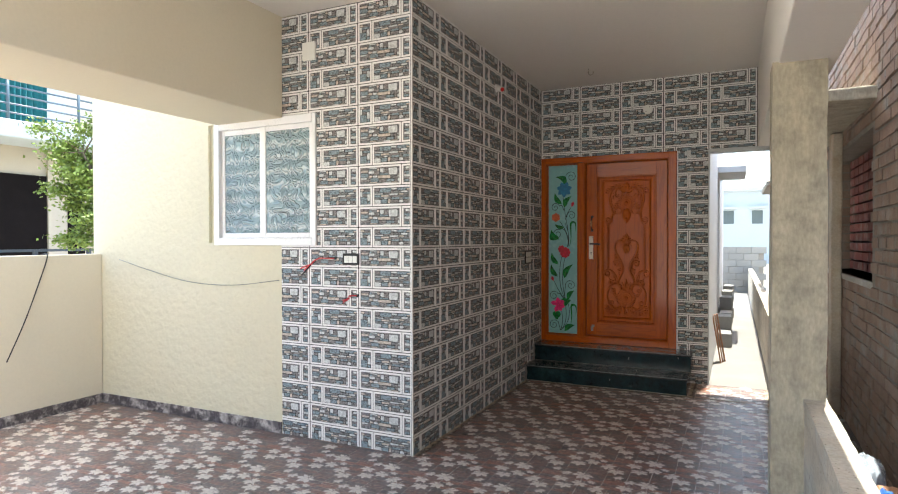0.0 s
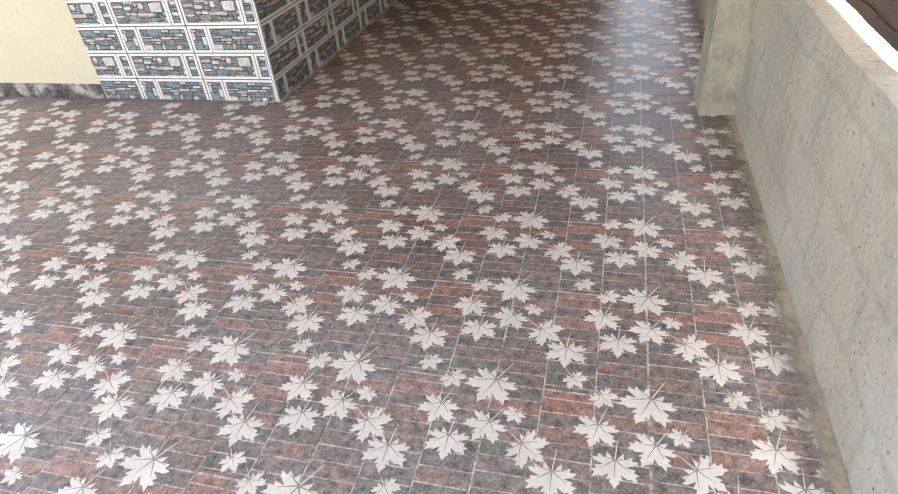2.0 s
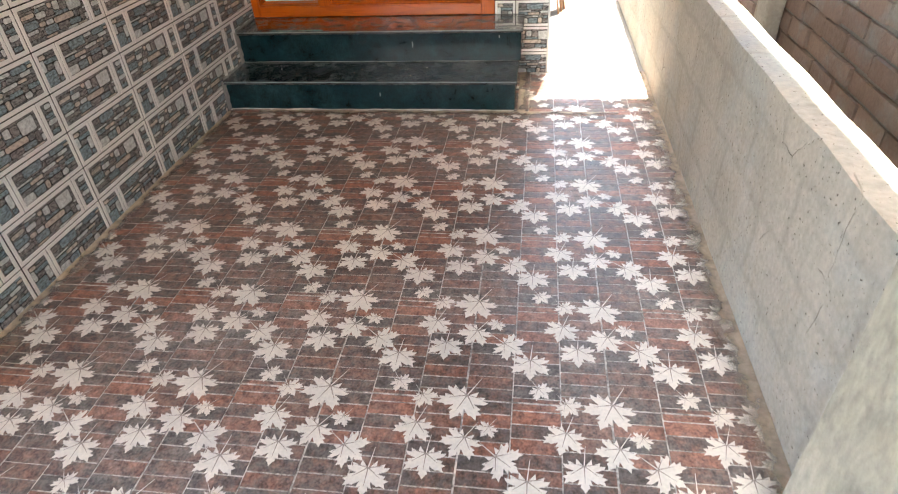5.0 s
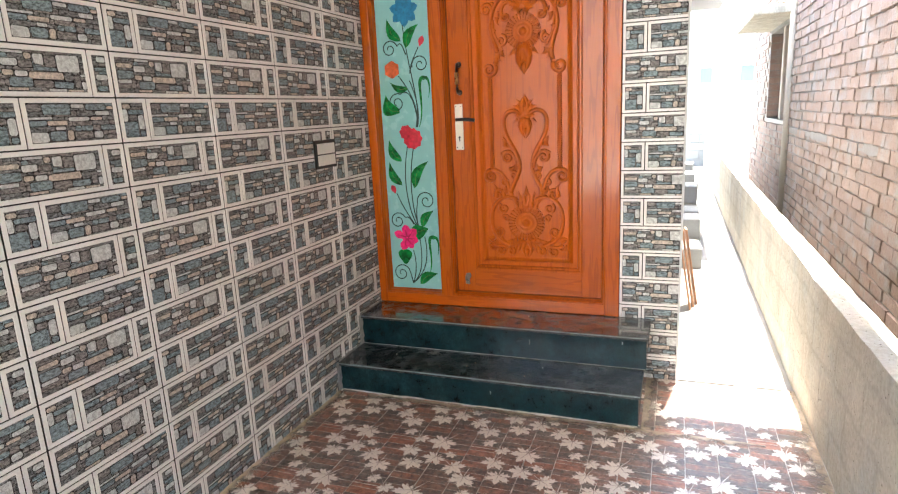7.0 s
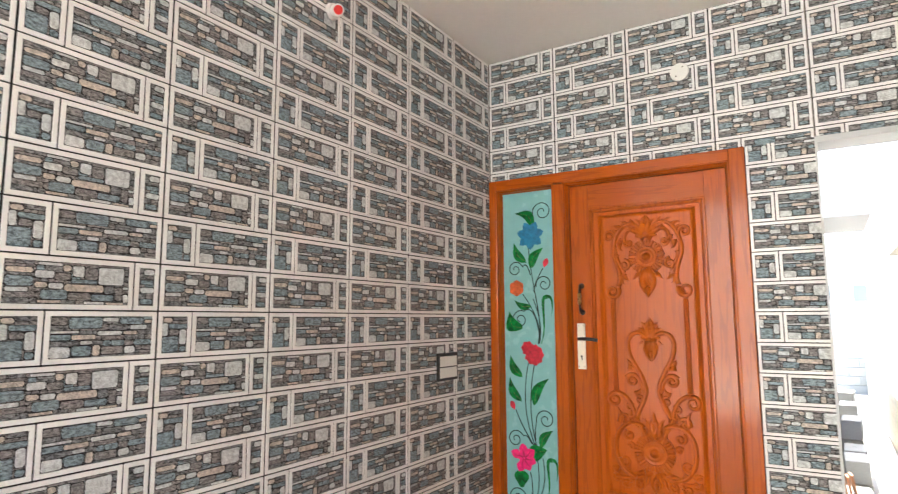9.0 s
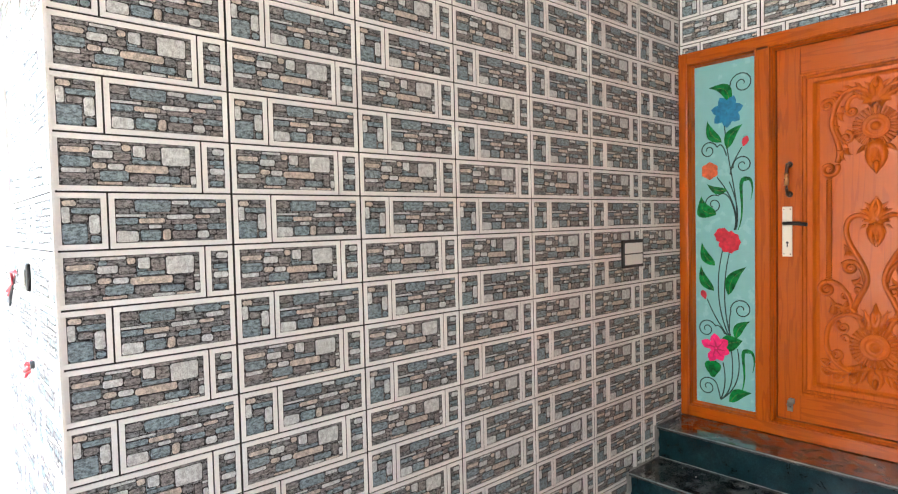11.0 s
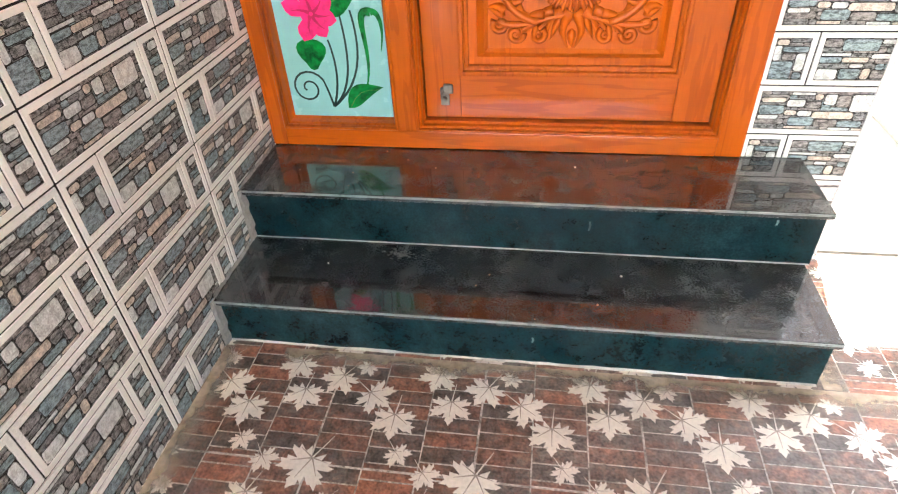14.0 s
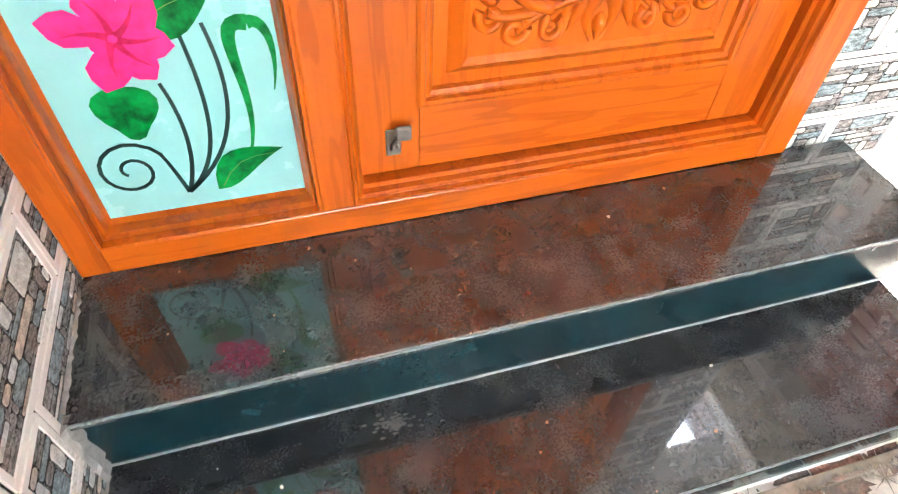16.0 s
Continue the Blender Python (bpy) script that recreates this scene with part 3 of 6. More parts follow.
parapet = structure("wall_parapet", CREAM_PAINT, (-5.67, XL, YB, YF - 0.002, -0.1, 1.41), label="cream painted yard boundary wall", category="wall", bevel=0.006)
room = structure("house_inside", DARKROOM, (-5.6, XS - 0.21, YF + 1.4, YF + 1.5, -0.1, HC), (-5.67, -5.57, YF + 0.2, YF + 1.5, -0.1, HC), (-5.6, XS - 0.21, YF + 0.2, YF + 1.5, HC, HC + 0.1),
                 (-5.6, XS - 0.21, YF + 0.2, YF + 1.5, -0.1, 0.0), label="plain room behind the window, coloured dark to look dim", category="wall")
house_side = structure("wall_house_side", WHITEWASH, (-0.58, -0.385, YD + 0.2, 13.8, -0.1, HC + 0.1), label="whitewashed side wall of the house", category="wall")
house_roof = structure("roof_slab", CEIL, (-5.67, -0.385, YD + 0.2, 13.8, HC + 0.1, HC + 0.24), (-5.67, XS - 0.21, YF + 0.21, YD + 0.19, HC + 0.12, HC + 0.26), label="flat concrete roof slab", category="roof")


def rough_wall(name, x0, x1, y0, y1, z0, z1, material, step, wob, label, category):
    """A hand-plastered wall: a grid box with slightly wavy faces."""
    bm = bmesh.new()
    box(bm, x0, x1, y0, y1, z0, z1)
    for axis, a, b in ((1, y0, y1), (2, z0, z1)):
        k = int((b - a) / step)
        for i in range(1, k):
            co, no = [0, 0, 0], [0, 0, 0]
            co[axis], no[axis] = a + (b - a) * i / k, 1
            bmesh.ops.bisect_plane(bm, geom=bm.verts[:] + bm.edges[:] + bm.faces[:], plane_co=co, plane_no=no)
    for v in bm.verts:
        v.co += noise.noise_vector(v.co * 3.1) * wob + noise.noise_vector(v.co * 11) * wob * 0.5
    ob = part(name, bm, material, smooth=True)
    return tagged(ob, label, category, kind="structure")


low_wall = rough_wall("wall_low", XR, 0.31, YB, 18.0, -0.1, 0.69, BLOCK_PLASTER, 0.13, 0.008, "low unpainted cement-plastered boundary wall", "wall")
column = rough_wall("column", 0.045, 0.30, 2.46, 2.71, -0.05, 2.485, COLUMN, 0.08, 0.006, "raw unplastered concrete column", "column")

# ---- entrance steps ----
def granite_step(name, x1, y0, y1, z0, z1, label):
    th = thing(name, ((XS + x1) / 2, (y0 + y1) / 2, z0), label, "step", group="entrance steps")
    bm = bmesh.new()
    box(bm, XS + 0.002, x1 - 0.012, y0 + 0.018, y1, z0, z1 - 0.02)
    part("riser", bm, GRANITE_R, th, "dusty dark green granite riser")
    bm = bmesh.new()
    box(bm, XS + 0.002, x1, y0, y1, z1 - 0.0195, z1, bevel=0.003)
    part("tread", bm, GRANITE, th, "polished black granite tread")
    bm = bmesh.new()
    box(bm, XS + 0.004, x1 - 0.003, y0 - 0.0015, y0 + 0.003, z1 - 0.0075, z1 - 0.0015)
    part("polished_edge", bm, GRANITE_E, th, "pale polished nosing edge")
    bm = bmesh.new()
    rnd = random.Random(name + str(z0))
    n = 40
    rows = []
    for k in range(n + 1):
        x = XS + 0.003 + (x1 - 0.017 - XS) * k / n
        d, h = (rnd.uniform(0.003, 0.008), rnd.uniform(0.003, 0.008)) if z0 < 0.1 else (rnd.uniform(0.003, 0.0045), rnd.uniform(0.003, 0.0045))
        rows.append([bm.verts.new(p) for p in ((x, y0 + 0.0178, z0 + 0.0005), (x, y0 + 0.0178 - d, z0 + 0.0008), (x, y0 + 0.0178 - d * 0.4, z0 + h * 0.6), (x, y0 + 0.0176, z0 + h))])
    for a, b in zip(rows, rows[1:]):
        for k in range(3):
            bm.faces.new((a[k], a[k + 1], b[k + 1], b[k]))
    part("cement_smear", bm, CONCRETE if z0 < 0.1 else FILLET, th, "smear of pale cement along the joint")
    return th


step_low = granite_step("entrance_step", -0.547, 5.078, YD - 0.002, 0.0, 0.17, "low black granite step against the tiled wall")
step_up = granite_step("entrance_step", -0.527, 5.37, YD - 0.003, 0.172, 0.355, "upper black granite step below the front door")
def cement_fill(y0, y1, z0, z1, seed):
    """A rough vertical fillet of cement between a step end and the tiled wall."""
    rnd = random.Random(seed)
    bm = bmesh.new()
    n = 12
    rows = []
    for k in range(n + 1):
        z = z0 + (z1 - z0) * k / n
        w, d = rnd.uniform(0.006, 0.015), rnd.uniform(0.003, 0.008)
        rows.append([bm.verts.new(p) for p in ((XS + 0.002, y0 - 0.014, z), (XS + w * 0.7, y0 - d, z), (XS + w, y0 + 0.019, z), (XS + 0.002, y0 + 0.019, z))])
    for a, b in zip(rows, rows[1:]):
        for k in range(3):
            bm.faces.new((a[k], a[k + 1], b[k + 1], b[k]))
    bm.faces.new(rows[-1])
    rows = []
    for k in range(n * 2 + 1):
        y = y0 + 0.019 + (y1 - y0 - 0.02) * k / (n * 2)
        w = rnd.uniform(0.003, 0.009)
        rows.append([bm.verts.new(p) for p in ((XS + 0.002, y, z1 + 0.006 + rnd.uniform(0, 0.006)), (XS + w * 0.5, y, z1 + 0.006), (XS + w, y, z1 + 0.0006))])
    for a, b in zip(rows, rows[1:]):
        for k in range(2):
            bm.faces.new((a[k], a[k + 1], b[k + 1], b[k]))
    tagged(part("cement_fillet", bm, FILLET), "rough pale cement fillet where the step meets the tiles", "cement", group="cement fillets")


cement_fill(5.078, 5.37, 0.0, 0.17, 3)
rnd = random.Random(12)
bm = bmesh.new()
for k in range(70):
    a, q = rnd.uniform(0, 6.28), abs(rnd.gauss(0, 0.45))
    x, y, r = -1.707 + 0.075 * q * math.cos(a), 5.333 + 0.030 * q * math.sin(a), rnd.uniform(0.002, 0.007)
    vs = [bm.verts.new((x + r * rnd.uniform(0.6, 1.5) * math.cos(b), y + r * 0.6 * math.sin(b), 0.1704 + 0.0004 * rnd.random())) for b in (0, 1, 2, 3, 4, 5)]
    bm.faces.new(vs)
tagged(part("dust_smear", bm, DUST_M), "grey plaster dust smeared on the polished lower step", "dust")
cement_fill(5.37, YD - 0.04, 0.172, 0.355, 4)
for x, y, z, h in ((-1.155, 5.387, 0.270, 0.034), (-1.30, 5.0955, 0.09, 0.02), (-0.66, 5.387, 0.31, 0.018)):
    bm = bmesh.new()
    vs = [bm.verts.new((x + dx, y, z + dz)) for dx, dz in ((-0.003, -h / 2), (0.002, -h / 2.2), (0.005, 0.0), (0.003, h / 2), (-0.003, h / 2.3), (-0.001, 0.0))]
    f = bm.faces.new(vs)
    bmesh.ops.solidify(bm, geom=[f], thickness=0.0015)
    tagged(part("cement_splash", bm, FILLET), "small white cement splash dried on the granite riser", "splash", group="cement splashes")
random.seed(5)
for k in range(16):
    bm = bmesh.new()
    up = random.random() < 0.5
    cx, cy = random.uniform(-2.1, -0.7), random.uniform(5.38, 5.64) if up else random.uniform(5.09, 5.34)
    s = random.uniform(0.002, 0.0045)
    z = 0.3555 if up else 0.1705
    vs = [bm.verts.new((cx + s * random.uniform(0.5, 1) * math.cos(a), cy + s * random.uniform(0.5, 1) * math.sin(a), z)) for a in (0.2, 1.3, 2.6, 3.9, 5.2)]
    top = [bm.verts.new(v.co * 1.0 + Vector((0, 0, s * 0.6))) for v in vs]
    bm.faces.new(top)
    for i in range(5):
        bm.faces.new((vs[i], vs[(i + 1) % 5], top[(i + 1) % 5], top[i]))
    tagged(part("crumb", bm, PLANK if k % 4 else LEAF_PALE), "tiny crumb of plaster on the granite", "debris", group="crumbs on the steps")

# ---- wall tiles: one printed design, two courses of framed stone panels ----
def stone(bm, u0, u1, v0, v1, n0, n1, mi, rnd):
    """One print stone with rounded, uneven corners and sloping sides."""
    r = min(0.0045, min(u1 - u0, v1 - v0) * rnd.uniform(0.18, 0.32))
    k = min(0.0016, r * 0.5)
    jit = min(0.0012, min(u1 - u0, v1 - v0) * 0.05)
    out = ((u0 + r, v0), (u1 - r, v0), (u1, v0 + r), (u1, v1 - r), (u1 - r, v1), (u0 + r, v1), (u0, v1 - r), (u0, v0 + r))
    out = [(u + rnd.uniform(-jit, jit), v + rnd.uniform(-jit, jit)) for u, v in out]
    cu, cv = (u0 + u1) / 2, (v0 + v1) / 2
    lo = [bm.verts.new((u, v, n0)) for u, v in out]
    hi = [bm.verts.new((u + (k if u < cu else -k), v + (k if v < cv else -k), n1)) for u, v in out]
    bm.faces.new(hi).material_index = mi
    for i in range(8):
        bm.faces.new((lo[i], lo[(i + 1) % 8], hi[(i + 1) % 8], hi[i])).material_index = mi


def panel_stones(bm, u0, u1, v0, v1, seed, accents):
    """Fills one framed panel with thin uneven courses of dark stones, and sets the larger named stones over them."""
    rnd = random.Random(seed)
    box2(bm, u0, u1, v0, v1, 0.0, 0.0005, 6)
    v = v0
    rows = max(4, round((v1 - v0) / 0.0165))
    hs = [rnd.uniform(0.7, 1.3) for _ in range(rows)]
    tot = sum(hs)
    for h in hs:
        h = h * (v1 - v0) / tot
        u = u0
        while u < u1 - 0.002:
            w = min(rnd.choice((0.022, 0.032, 0.045, 0.06, 0.075)) * rnd.uniform(0.85, 1.15), u1 - u)
            if u1 - u - w < 0.014:
                w = u1 - u
            stone(bm, u + 0.0007, u + w - 0.0007, v + 0.0008, v + h - 0.0008, 0.0006, rnd.uniform(0.0014, 0.0018), rnd.choice((1, 1, 1, 3, 3, 2)), rnd)
            u += w
        v += h
    for a, b, c, d, mi in accents:
        a, b, c, d = u0 + (u1 - u0) * a, u0 + (u1 - u0) * b, v0 + (v1 - v0) * c, v0 + (v1 - v0) * d
        box2(bm, max(u0, a - 0.0006), min(u1, b + 0.0006), max(v0, c - 0.0006), min(v1, d + 0.0006), 0.0018, 0.002, 6)
        stone(bm, a + 0.0011, b - 0.0011, c + 0.0011, d - 0.0011, 0.002, 0.0031, mi, rnd)


def box2(bm, u0, u1, v0, v1, n0, n1, mi, ch=0.0):
    """A raised plate with chamfered sides; its back is left open."""
    lo = [bm.verts.new(p) for p in ((u0, v0, n0), (u1, v0, n0), (u1, v1, n0), (u0, v1, n0))]
    hi = [bm.verts.new(p) for p in ((u0 + ch, v0 + ch, n1), (u1 - ch, v0 + ch, n1), (u1 - ch, v1 - ch, n1), (u0 + ch, v1 - ch, n1))]
    bm.faces.new(hi).material_index = mi
    for i in range(4):
        bm.faces.new((lo[i], lo[(i + 1) % 4], hi[(i + 1) % 4], hi[i])).material_index = mi


def framed_panel(bm, u0, u1, v0, v1, seed, accents):
    """A cream border with a sunk stone panel; a dark hairline runs round it."""
    e, b = 0.0023, 0.0165
    box2(bm, u0 + e, u1 - e, v0 + e, v0 + b, 0.0, 0.0035, 0, 0.0008)
    box2(bm, u0 + e, u1 - e, v1 - b, v1 - e, 0.0, 0.0035, 0, 0.0008)
    box2(bm, u0 + e, u0 + b, v0 + b - 0.001, v1 - b + 0.001, 0.0, 0.0035, 0, 0.0008)
    box2(bm, u1 - b, u1 - e, v0 + b - 0.001, v1 - b + 0.001, 0.0, 0.0035, 0, 0.0008)
    panel_stones(bm, u0 + b, u1 - b, v0 + b, v1 - b, seed, accents)


# the print's larger stones in each panel: across from, to, up from, to, slot
SMALL_LOW = ((0.02, 0.39, 0.82, 0.97, 5), (0.0, 0.22, 0.46, 0.82, 4), (0.24, 1.0, 0.66, 0.80, 2), (0.26, 0.67, 0.475, 0.645, 3), (0.68, 0.97, 0.22, 0.645, 4), (0.0, 0.64, 0.02, 0.45, 2), (0.7, 0.97, 0.02, 0.19, 2))
SMALL_UP = ((0.3, 1.0, 0.80, 0.97, 4), (0.1, 0.95, 0.56, 0.68, 2), (0.1, 1.0, 0.33, 0.49, 4), (0.1, 0.9, 0.03, 0.18, 2))
LONG_LOW_PALE = ((0.48, 0.64, 0.86, 0.97, 4), (0.91, 1.0, 0.82, 0.92, 5), (0.76, 0.94, 0.655, 0.79, 4), (0.0, 0.26, 0.58, 0.655, 4), (0.43, 0.68, 0.52, 0.64, 4), (0.69, 0.84, 0.53, 0.63, 5),
                 (0.19, 0.42, 0.43, 0.555, 5), (0.27, 0.39, 0.305, 0.405, 4), (0.0, 0.19, 0.01, 0.28, 4), (0.39, 0.47, 0.03, 0.30, 5), (0.705, 0.825, 0.055, 0.24, 4))
LONG_LOW_DARK = ((0.0, 0.15, 0.78, 0.98, 3), (0.16, 0.475, 0.70, 0.98, 2), (0.65, 0.90, 0.80, 0.97, 2), (0.0, 0.19, 0.42, 0.57, 2), (0.20, 0.38, 0.03, 0.295, 2), (0.475, 0.70, 0.05, 0.25, 3))
LONG_UP_PALE = ((0.24, 0.43, 0.90, 0.98, 4), (0.43, 0.50, 0.78, 0.94, 5), (0.51, 0.61, 0.66, 0.94, 4), (0.725, 0.955, 0.50, 0.94, 4), (0.01, 0.21, 0.71, 0.84, 5), (0.22, 0.37, 0.60, 0.79, 4), (0.22, 0.32, 0.37, 0.52, 5),
                (0.325, 0.445, 0.36, 0.51, 4), (0.45, 0.78, 0.30, 0.49, 5), (0.945, 1.0, 0.39, 0.47, 4), (0.95, 1.0, 0.06, 0.28, 4), (0.01, 0.18, 0.27, 0.38, 4), (0.25, 0.43, 0.02, 0.10, 5), (0.61, 0.79, 0.0, 0.08, 4), (0.80, 0.96, 0.0, 0.07, 5))
LONG_UP_DARK = ((0.61, 0.72, 0.60, 0.90, 3), (0.37, 0.50, 0.57, 0.75, 3), (0.01, 0.21, 0.40, 0.64, 2), (0.50, 0.72, 0.51, 0.61, 2), (0.78, 0.87, 0.27, 0.47, 1), (0.88, 0.945, 0.10, 0.45, 3), (0.27, 0.48, 0.11, 0.34, 2),
                (0.48, 0.67, 0.10, 0.29, 3), (0.67, 0.87, 0.09, 0.26, 2))


def tile_bmesh():
    bm = bmesh.new()
    w, h = TW - TJ, TH / 2
    box2(bm, -0.001, TW - 0.001, 0.0, TH, -0.008, 0.0, 6)
    framed_panel(bm, 0, 0.122, 0, h, 3, SMALL_LOW)
    framed_panel(bm, 0.122, w, 0, h, 4, LONG_LOW_PALE + LONG_LOW_DARK)
    framed_panel(bm, 0, 0.367, h, TH, 5, LONG_UP_PALE + LONG_UP_DARK)
    framed_panel(bm, 0.367, w, h, TH, 6, SMALL_UP)
    return bm


TILE_MATS = [CREAM] + STONES + [JOINT]
# slot order: 0 cream, 1 slate, 2 blue, 3 brown, 4 pale, 5 tan, 6 gap
tile_cache = {}


def tile_mesh(u0, u1, v0, v1):
    key = tuple(round(k, 3) for k in (u0, u1, v0, v1))
    if key not in tile_cache:
        bm = tile_bmesh()
        for lim, co, no in ((u0 > 0.001, (u0, 0, 0), (-1, 0, 0)), (u1 < TW - 0.004, (u1, 0, 0), (1, 0, 0)), (v0 > 0.001, (0, v0, 0), (0, -1, 0)), (v1 < TH - 0.001, (0, v1, 0), (0, 1, 0))):
            if lim:
                bmesh.ops.bisect_plane(bm, geom=bm.verts[:] + bm.edges[:] + bm.faces[:], plane_co=co, plane_no=no, clear_outer=True)
        bm.normal_update()
        me = bpy.data.meshes.new("wall_tile")
        bm.to_mesh(me)
        bm.free()
        for m in TILE_MATS:
            me.materials.append(m)
        tile_cache[key] = me
    return tile_cache[key]


def lay_tiles(wall, udir, normal, origin, a0, a1, z0, z1, start):
    """Tiles over the rectangle a0..a1 along udir and z0..z1; joints fall on start + k * TW and on the common course lattice."""
    u, nrm = Vector(udir), Vector(normal)
    m3 = Matrix((u, Vector((0, 0, 1)), nrm)).transposed().to_4x4()
    k0 = math.floor((a0 - start) / TW + 1e-4)
    for k in range(k0, k0 + 30):
        t0 = start + k * TW
        if t0 >= a1 - 0.004:
            break
        u0, u1 = max(0.0, a0 - t0), min(TW, a1 - t0)
        if u1 - u0 < 0.006:
            continue
        for j in range(-1, 12):
            b0 = -0.0235 + TH * j
            v0, v1 = max(0.0, z0 - b0), min(TH, z1 - b0)
            if v1 - v0 < 0.006:
                continue
            ob = new("wall_tile", tile_mesh(u0, u1, v0, v1))
            ob.parent = wall
            ob.matrix_basis = Matrix.Translation(Vector(origin) + u * t0 + Vector((0, 0, b0)) - nrm * 0.003) @ m3


lay_tiles(wall_side, (0, 1, 0), (1, 0, 0), (XS, 0, 0), YF, YD - 0.004, 0.0, HC, YF)
lay_tiles(wall_door, (1, 0, 0), (0, -1, 0), (0, YD, 0), XS + 0.004, -0.704, 2.485, HC, XS + 0.004)
lay_tiles(wall_door, (1, 0, 0), (0, -1, 0), (0, YD, 0), -0.704, -0.392, 0.0, 2.485, -0.704)
lay_tiles(wall_door, (1, 0, 0), (0, -1, 0), (0, YD, 0), -0.704, -0.392, 2.485, HC, XS + 0.004)
lay_tiles(wall_door, (1, 0, 0), (0, -1, 0), (0, YD, 0), -0.392, 0.07, 2.487, HC, XS + 0.004)
lay_tiles(wall_pier, (1, 0, 0), (0, -1, 0), (0, YF, 0), -3.38, XS, 0.0, WZ0 - 0.01, XS - TW)
lay_tiles(wall_pier, (1, 0, 0), (0, -1, 0), (0, YF, 0), -3.38, XS, WZ1 + 0.005, HC, XS - TW)
lay_tiles(wall_pier, (1, 0, 0), (0, -1, 0), (0, YF, 0), WX1 + 0.028, XS, WZ0 - 0.01, WZ1 + 0.005, XS - TW)
bead = structure("corner_bead", CREAM, (XS - 0.006, XS + 0.003, YF - 0.003, YF + 0.006, 0.0, HC), label="pale corner bead of the tiled pier", category="trim")
edge_strip = structure("tile_edge", CEIL, (0.07, 0.074, YD - 0.003, YD, 2.487, HC), label="thin grout edge beside the beam", category="trim")

# ---- front door with a painted side light ----
DX0, DX1, DZ0, DZ1 = XS + 0.002, -0.704, 0.357, 2.483
YFR = 5.662
door = thing("front_door", ((DX0 + DX1) / 2, YD, DZ0), "varnished orange teak front door with carved panel, closed", "door", kind="structure")
door.name = "door_1"


def moulding(bm, x0, x1, z0, z1, y0, w, d, lean=1):
    """A stepped picture-frame moulding inside a rectangle, sinking from y0 to y0 + d over the width w."""
    prof = ((0.0, 0.0), (0.16, -0.10), (0.34, -0.10), (0.42, 0.22), (0.55, 0.16), (0.72, 0.34), (0.80, 0.75), (1.0, 1.0))
    rings = []
    for a, b in prof:
        i, y = a * w, y0 + b * d
        rings.append([bm.verts.new(p) for p in ((x0 + i, y, z0 + i), (x1 - i, y, z0 + i), (x1 - i, y, z1 - i), (x0 + i, y, z1 - i))])
    for r, s in zip(rings, rings[1:]):
        for k in range(4):
            bm.faces.new((r[k], r[(k + 1) % 4], s[(k + 1) % 4], s[k]))


GX0, GX1, GZ0, GZ1 = -2.125, -1.782, 0.44, 2.39
LX0, LX1, LZ0, LZ1 = -1.678, -0.802, 0.44, 2.40
for nm, sz, m in (("frame_post", (DX0, GX0 - 0.022, YFR, YD + 0.14, DZ0, DZ1), WOOD_V), ("frame_post", (GX1 + 0.022, LX0 - 0.022, YFR, YD + 0.14, DZ0 + 0.06, DZ1 - 0.07), WOOD_V),
                  ("frame_post", (LX1 + 0.022, DX1, YFR, YD + 0.14, DZ0, DZ1), WOOD_V),
                  ("frame_head", (GX0 - 0.022, LX1 + 0.022, YFR, YD + 0.14, LZ1 + 0.022, DZ1), WOOD_H), ("frame_sill", (GX0 - 0.022, LX1 + 0.022, YFR, YD + 0.14, DZ0, GZ0 - 0.022), WOOD_H)):
    bm = bmesh.new()
    box(bm, *sz, bevel=0.004, seg=2)
    part(nm, bm, m, door)
for x0, x1, z0, z1, dep in ((GX0 - 0.024, GX1 + 0.024, GZ0 - 0.024, GZ1 + 0.034, 0.048), (LX0 - 0.024, LX1 + 0.024, LZ0 - 0.024, LZ1 + 0.024, 0.030)):
    bm = bmesh.new()
    moulding(bm, x0, x1, z0, z1, YFR + 0.002, 0.026, dep)
    part("rebate_moulding", bm, WOOD_V, door)
bm = bmesh.new()
for s in ((LX0 - 0.002, LX0 + 0.001, YFR + 0.03, YD + 0.14, LZ0, LZ1), (LX1 - 0.001, LX1 + 0.003, YFR + 0.03, YD + 0.14, LZ0, LZ1),
          (LX0, LX1, YFR + 0.03, YD + 0.14, LZ1 - 0.001, LZ1 + 0.002), (LX0, LX1, YFR + 0.03, YD + 0.14, LZ0 - 0.003, LZ0 + 0.001)):
    box(bm, *s)
part("door_lining", bm, WOOD_V, door, "dark inner reveal of the frame")

YL = 5.715
bm = bmesh.new()
box(bm, LX0 + 0.005, LX1 - 0.004, YL + 0.036, YL + 0.048, LZ0 + 0.006, LZ1 - 0.004)
leaf = part("door_leaf", bm, WOOD_V, door)
PX0, PX1, PZ0, PZ1 = -1.562, -0.915, 0.588, 2.252
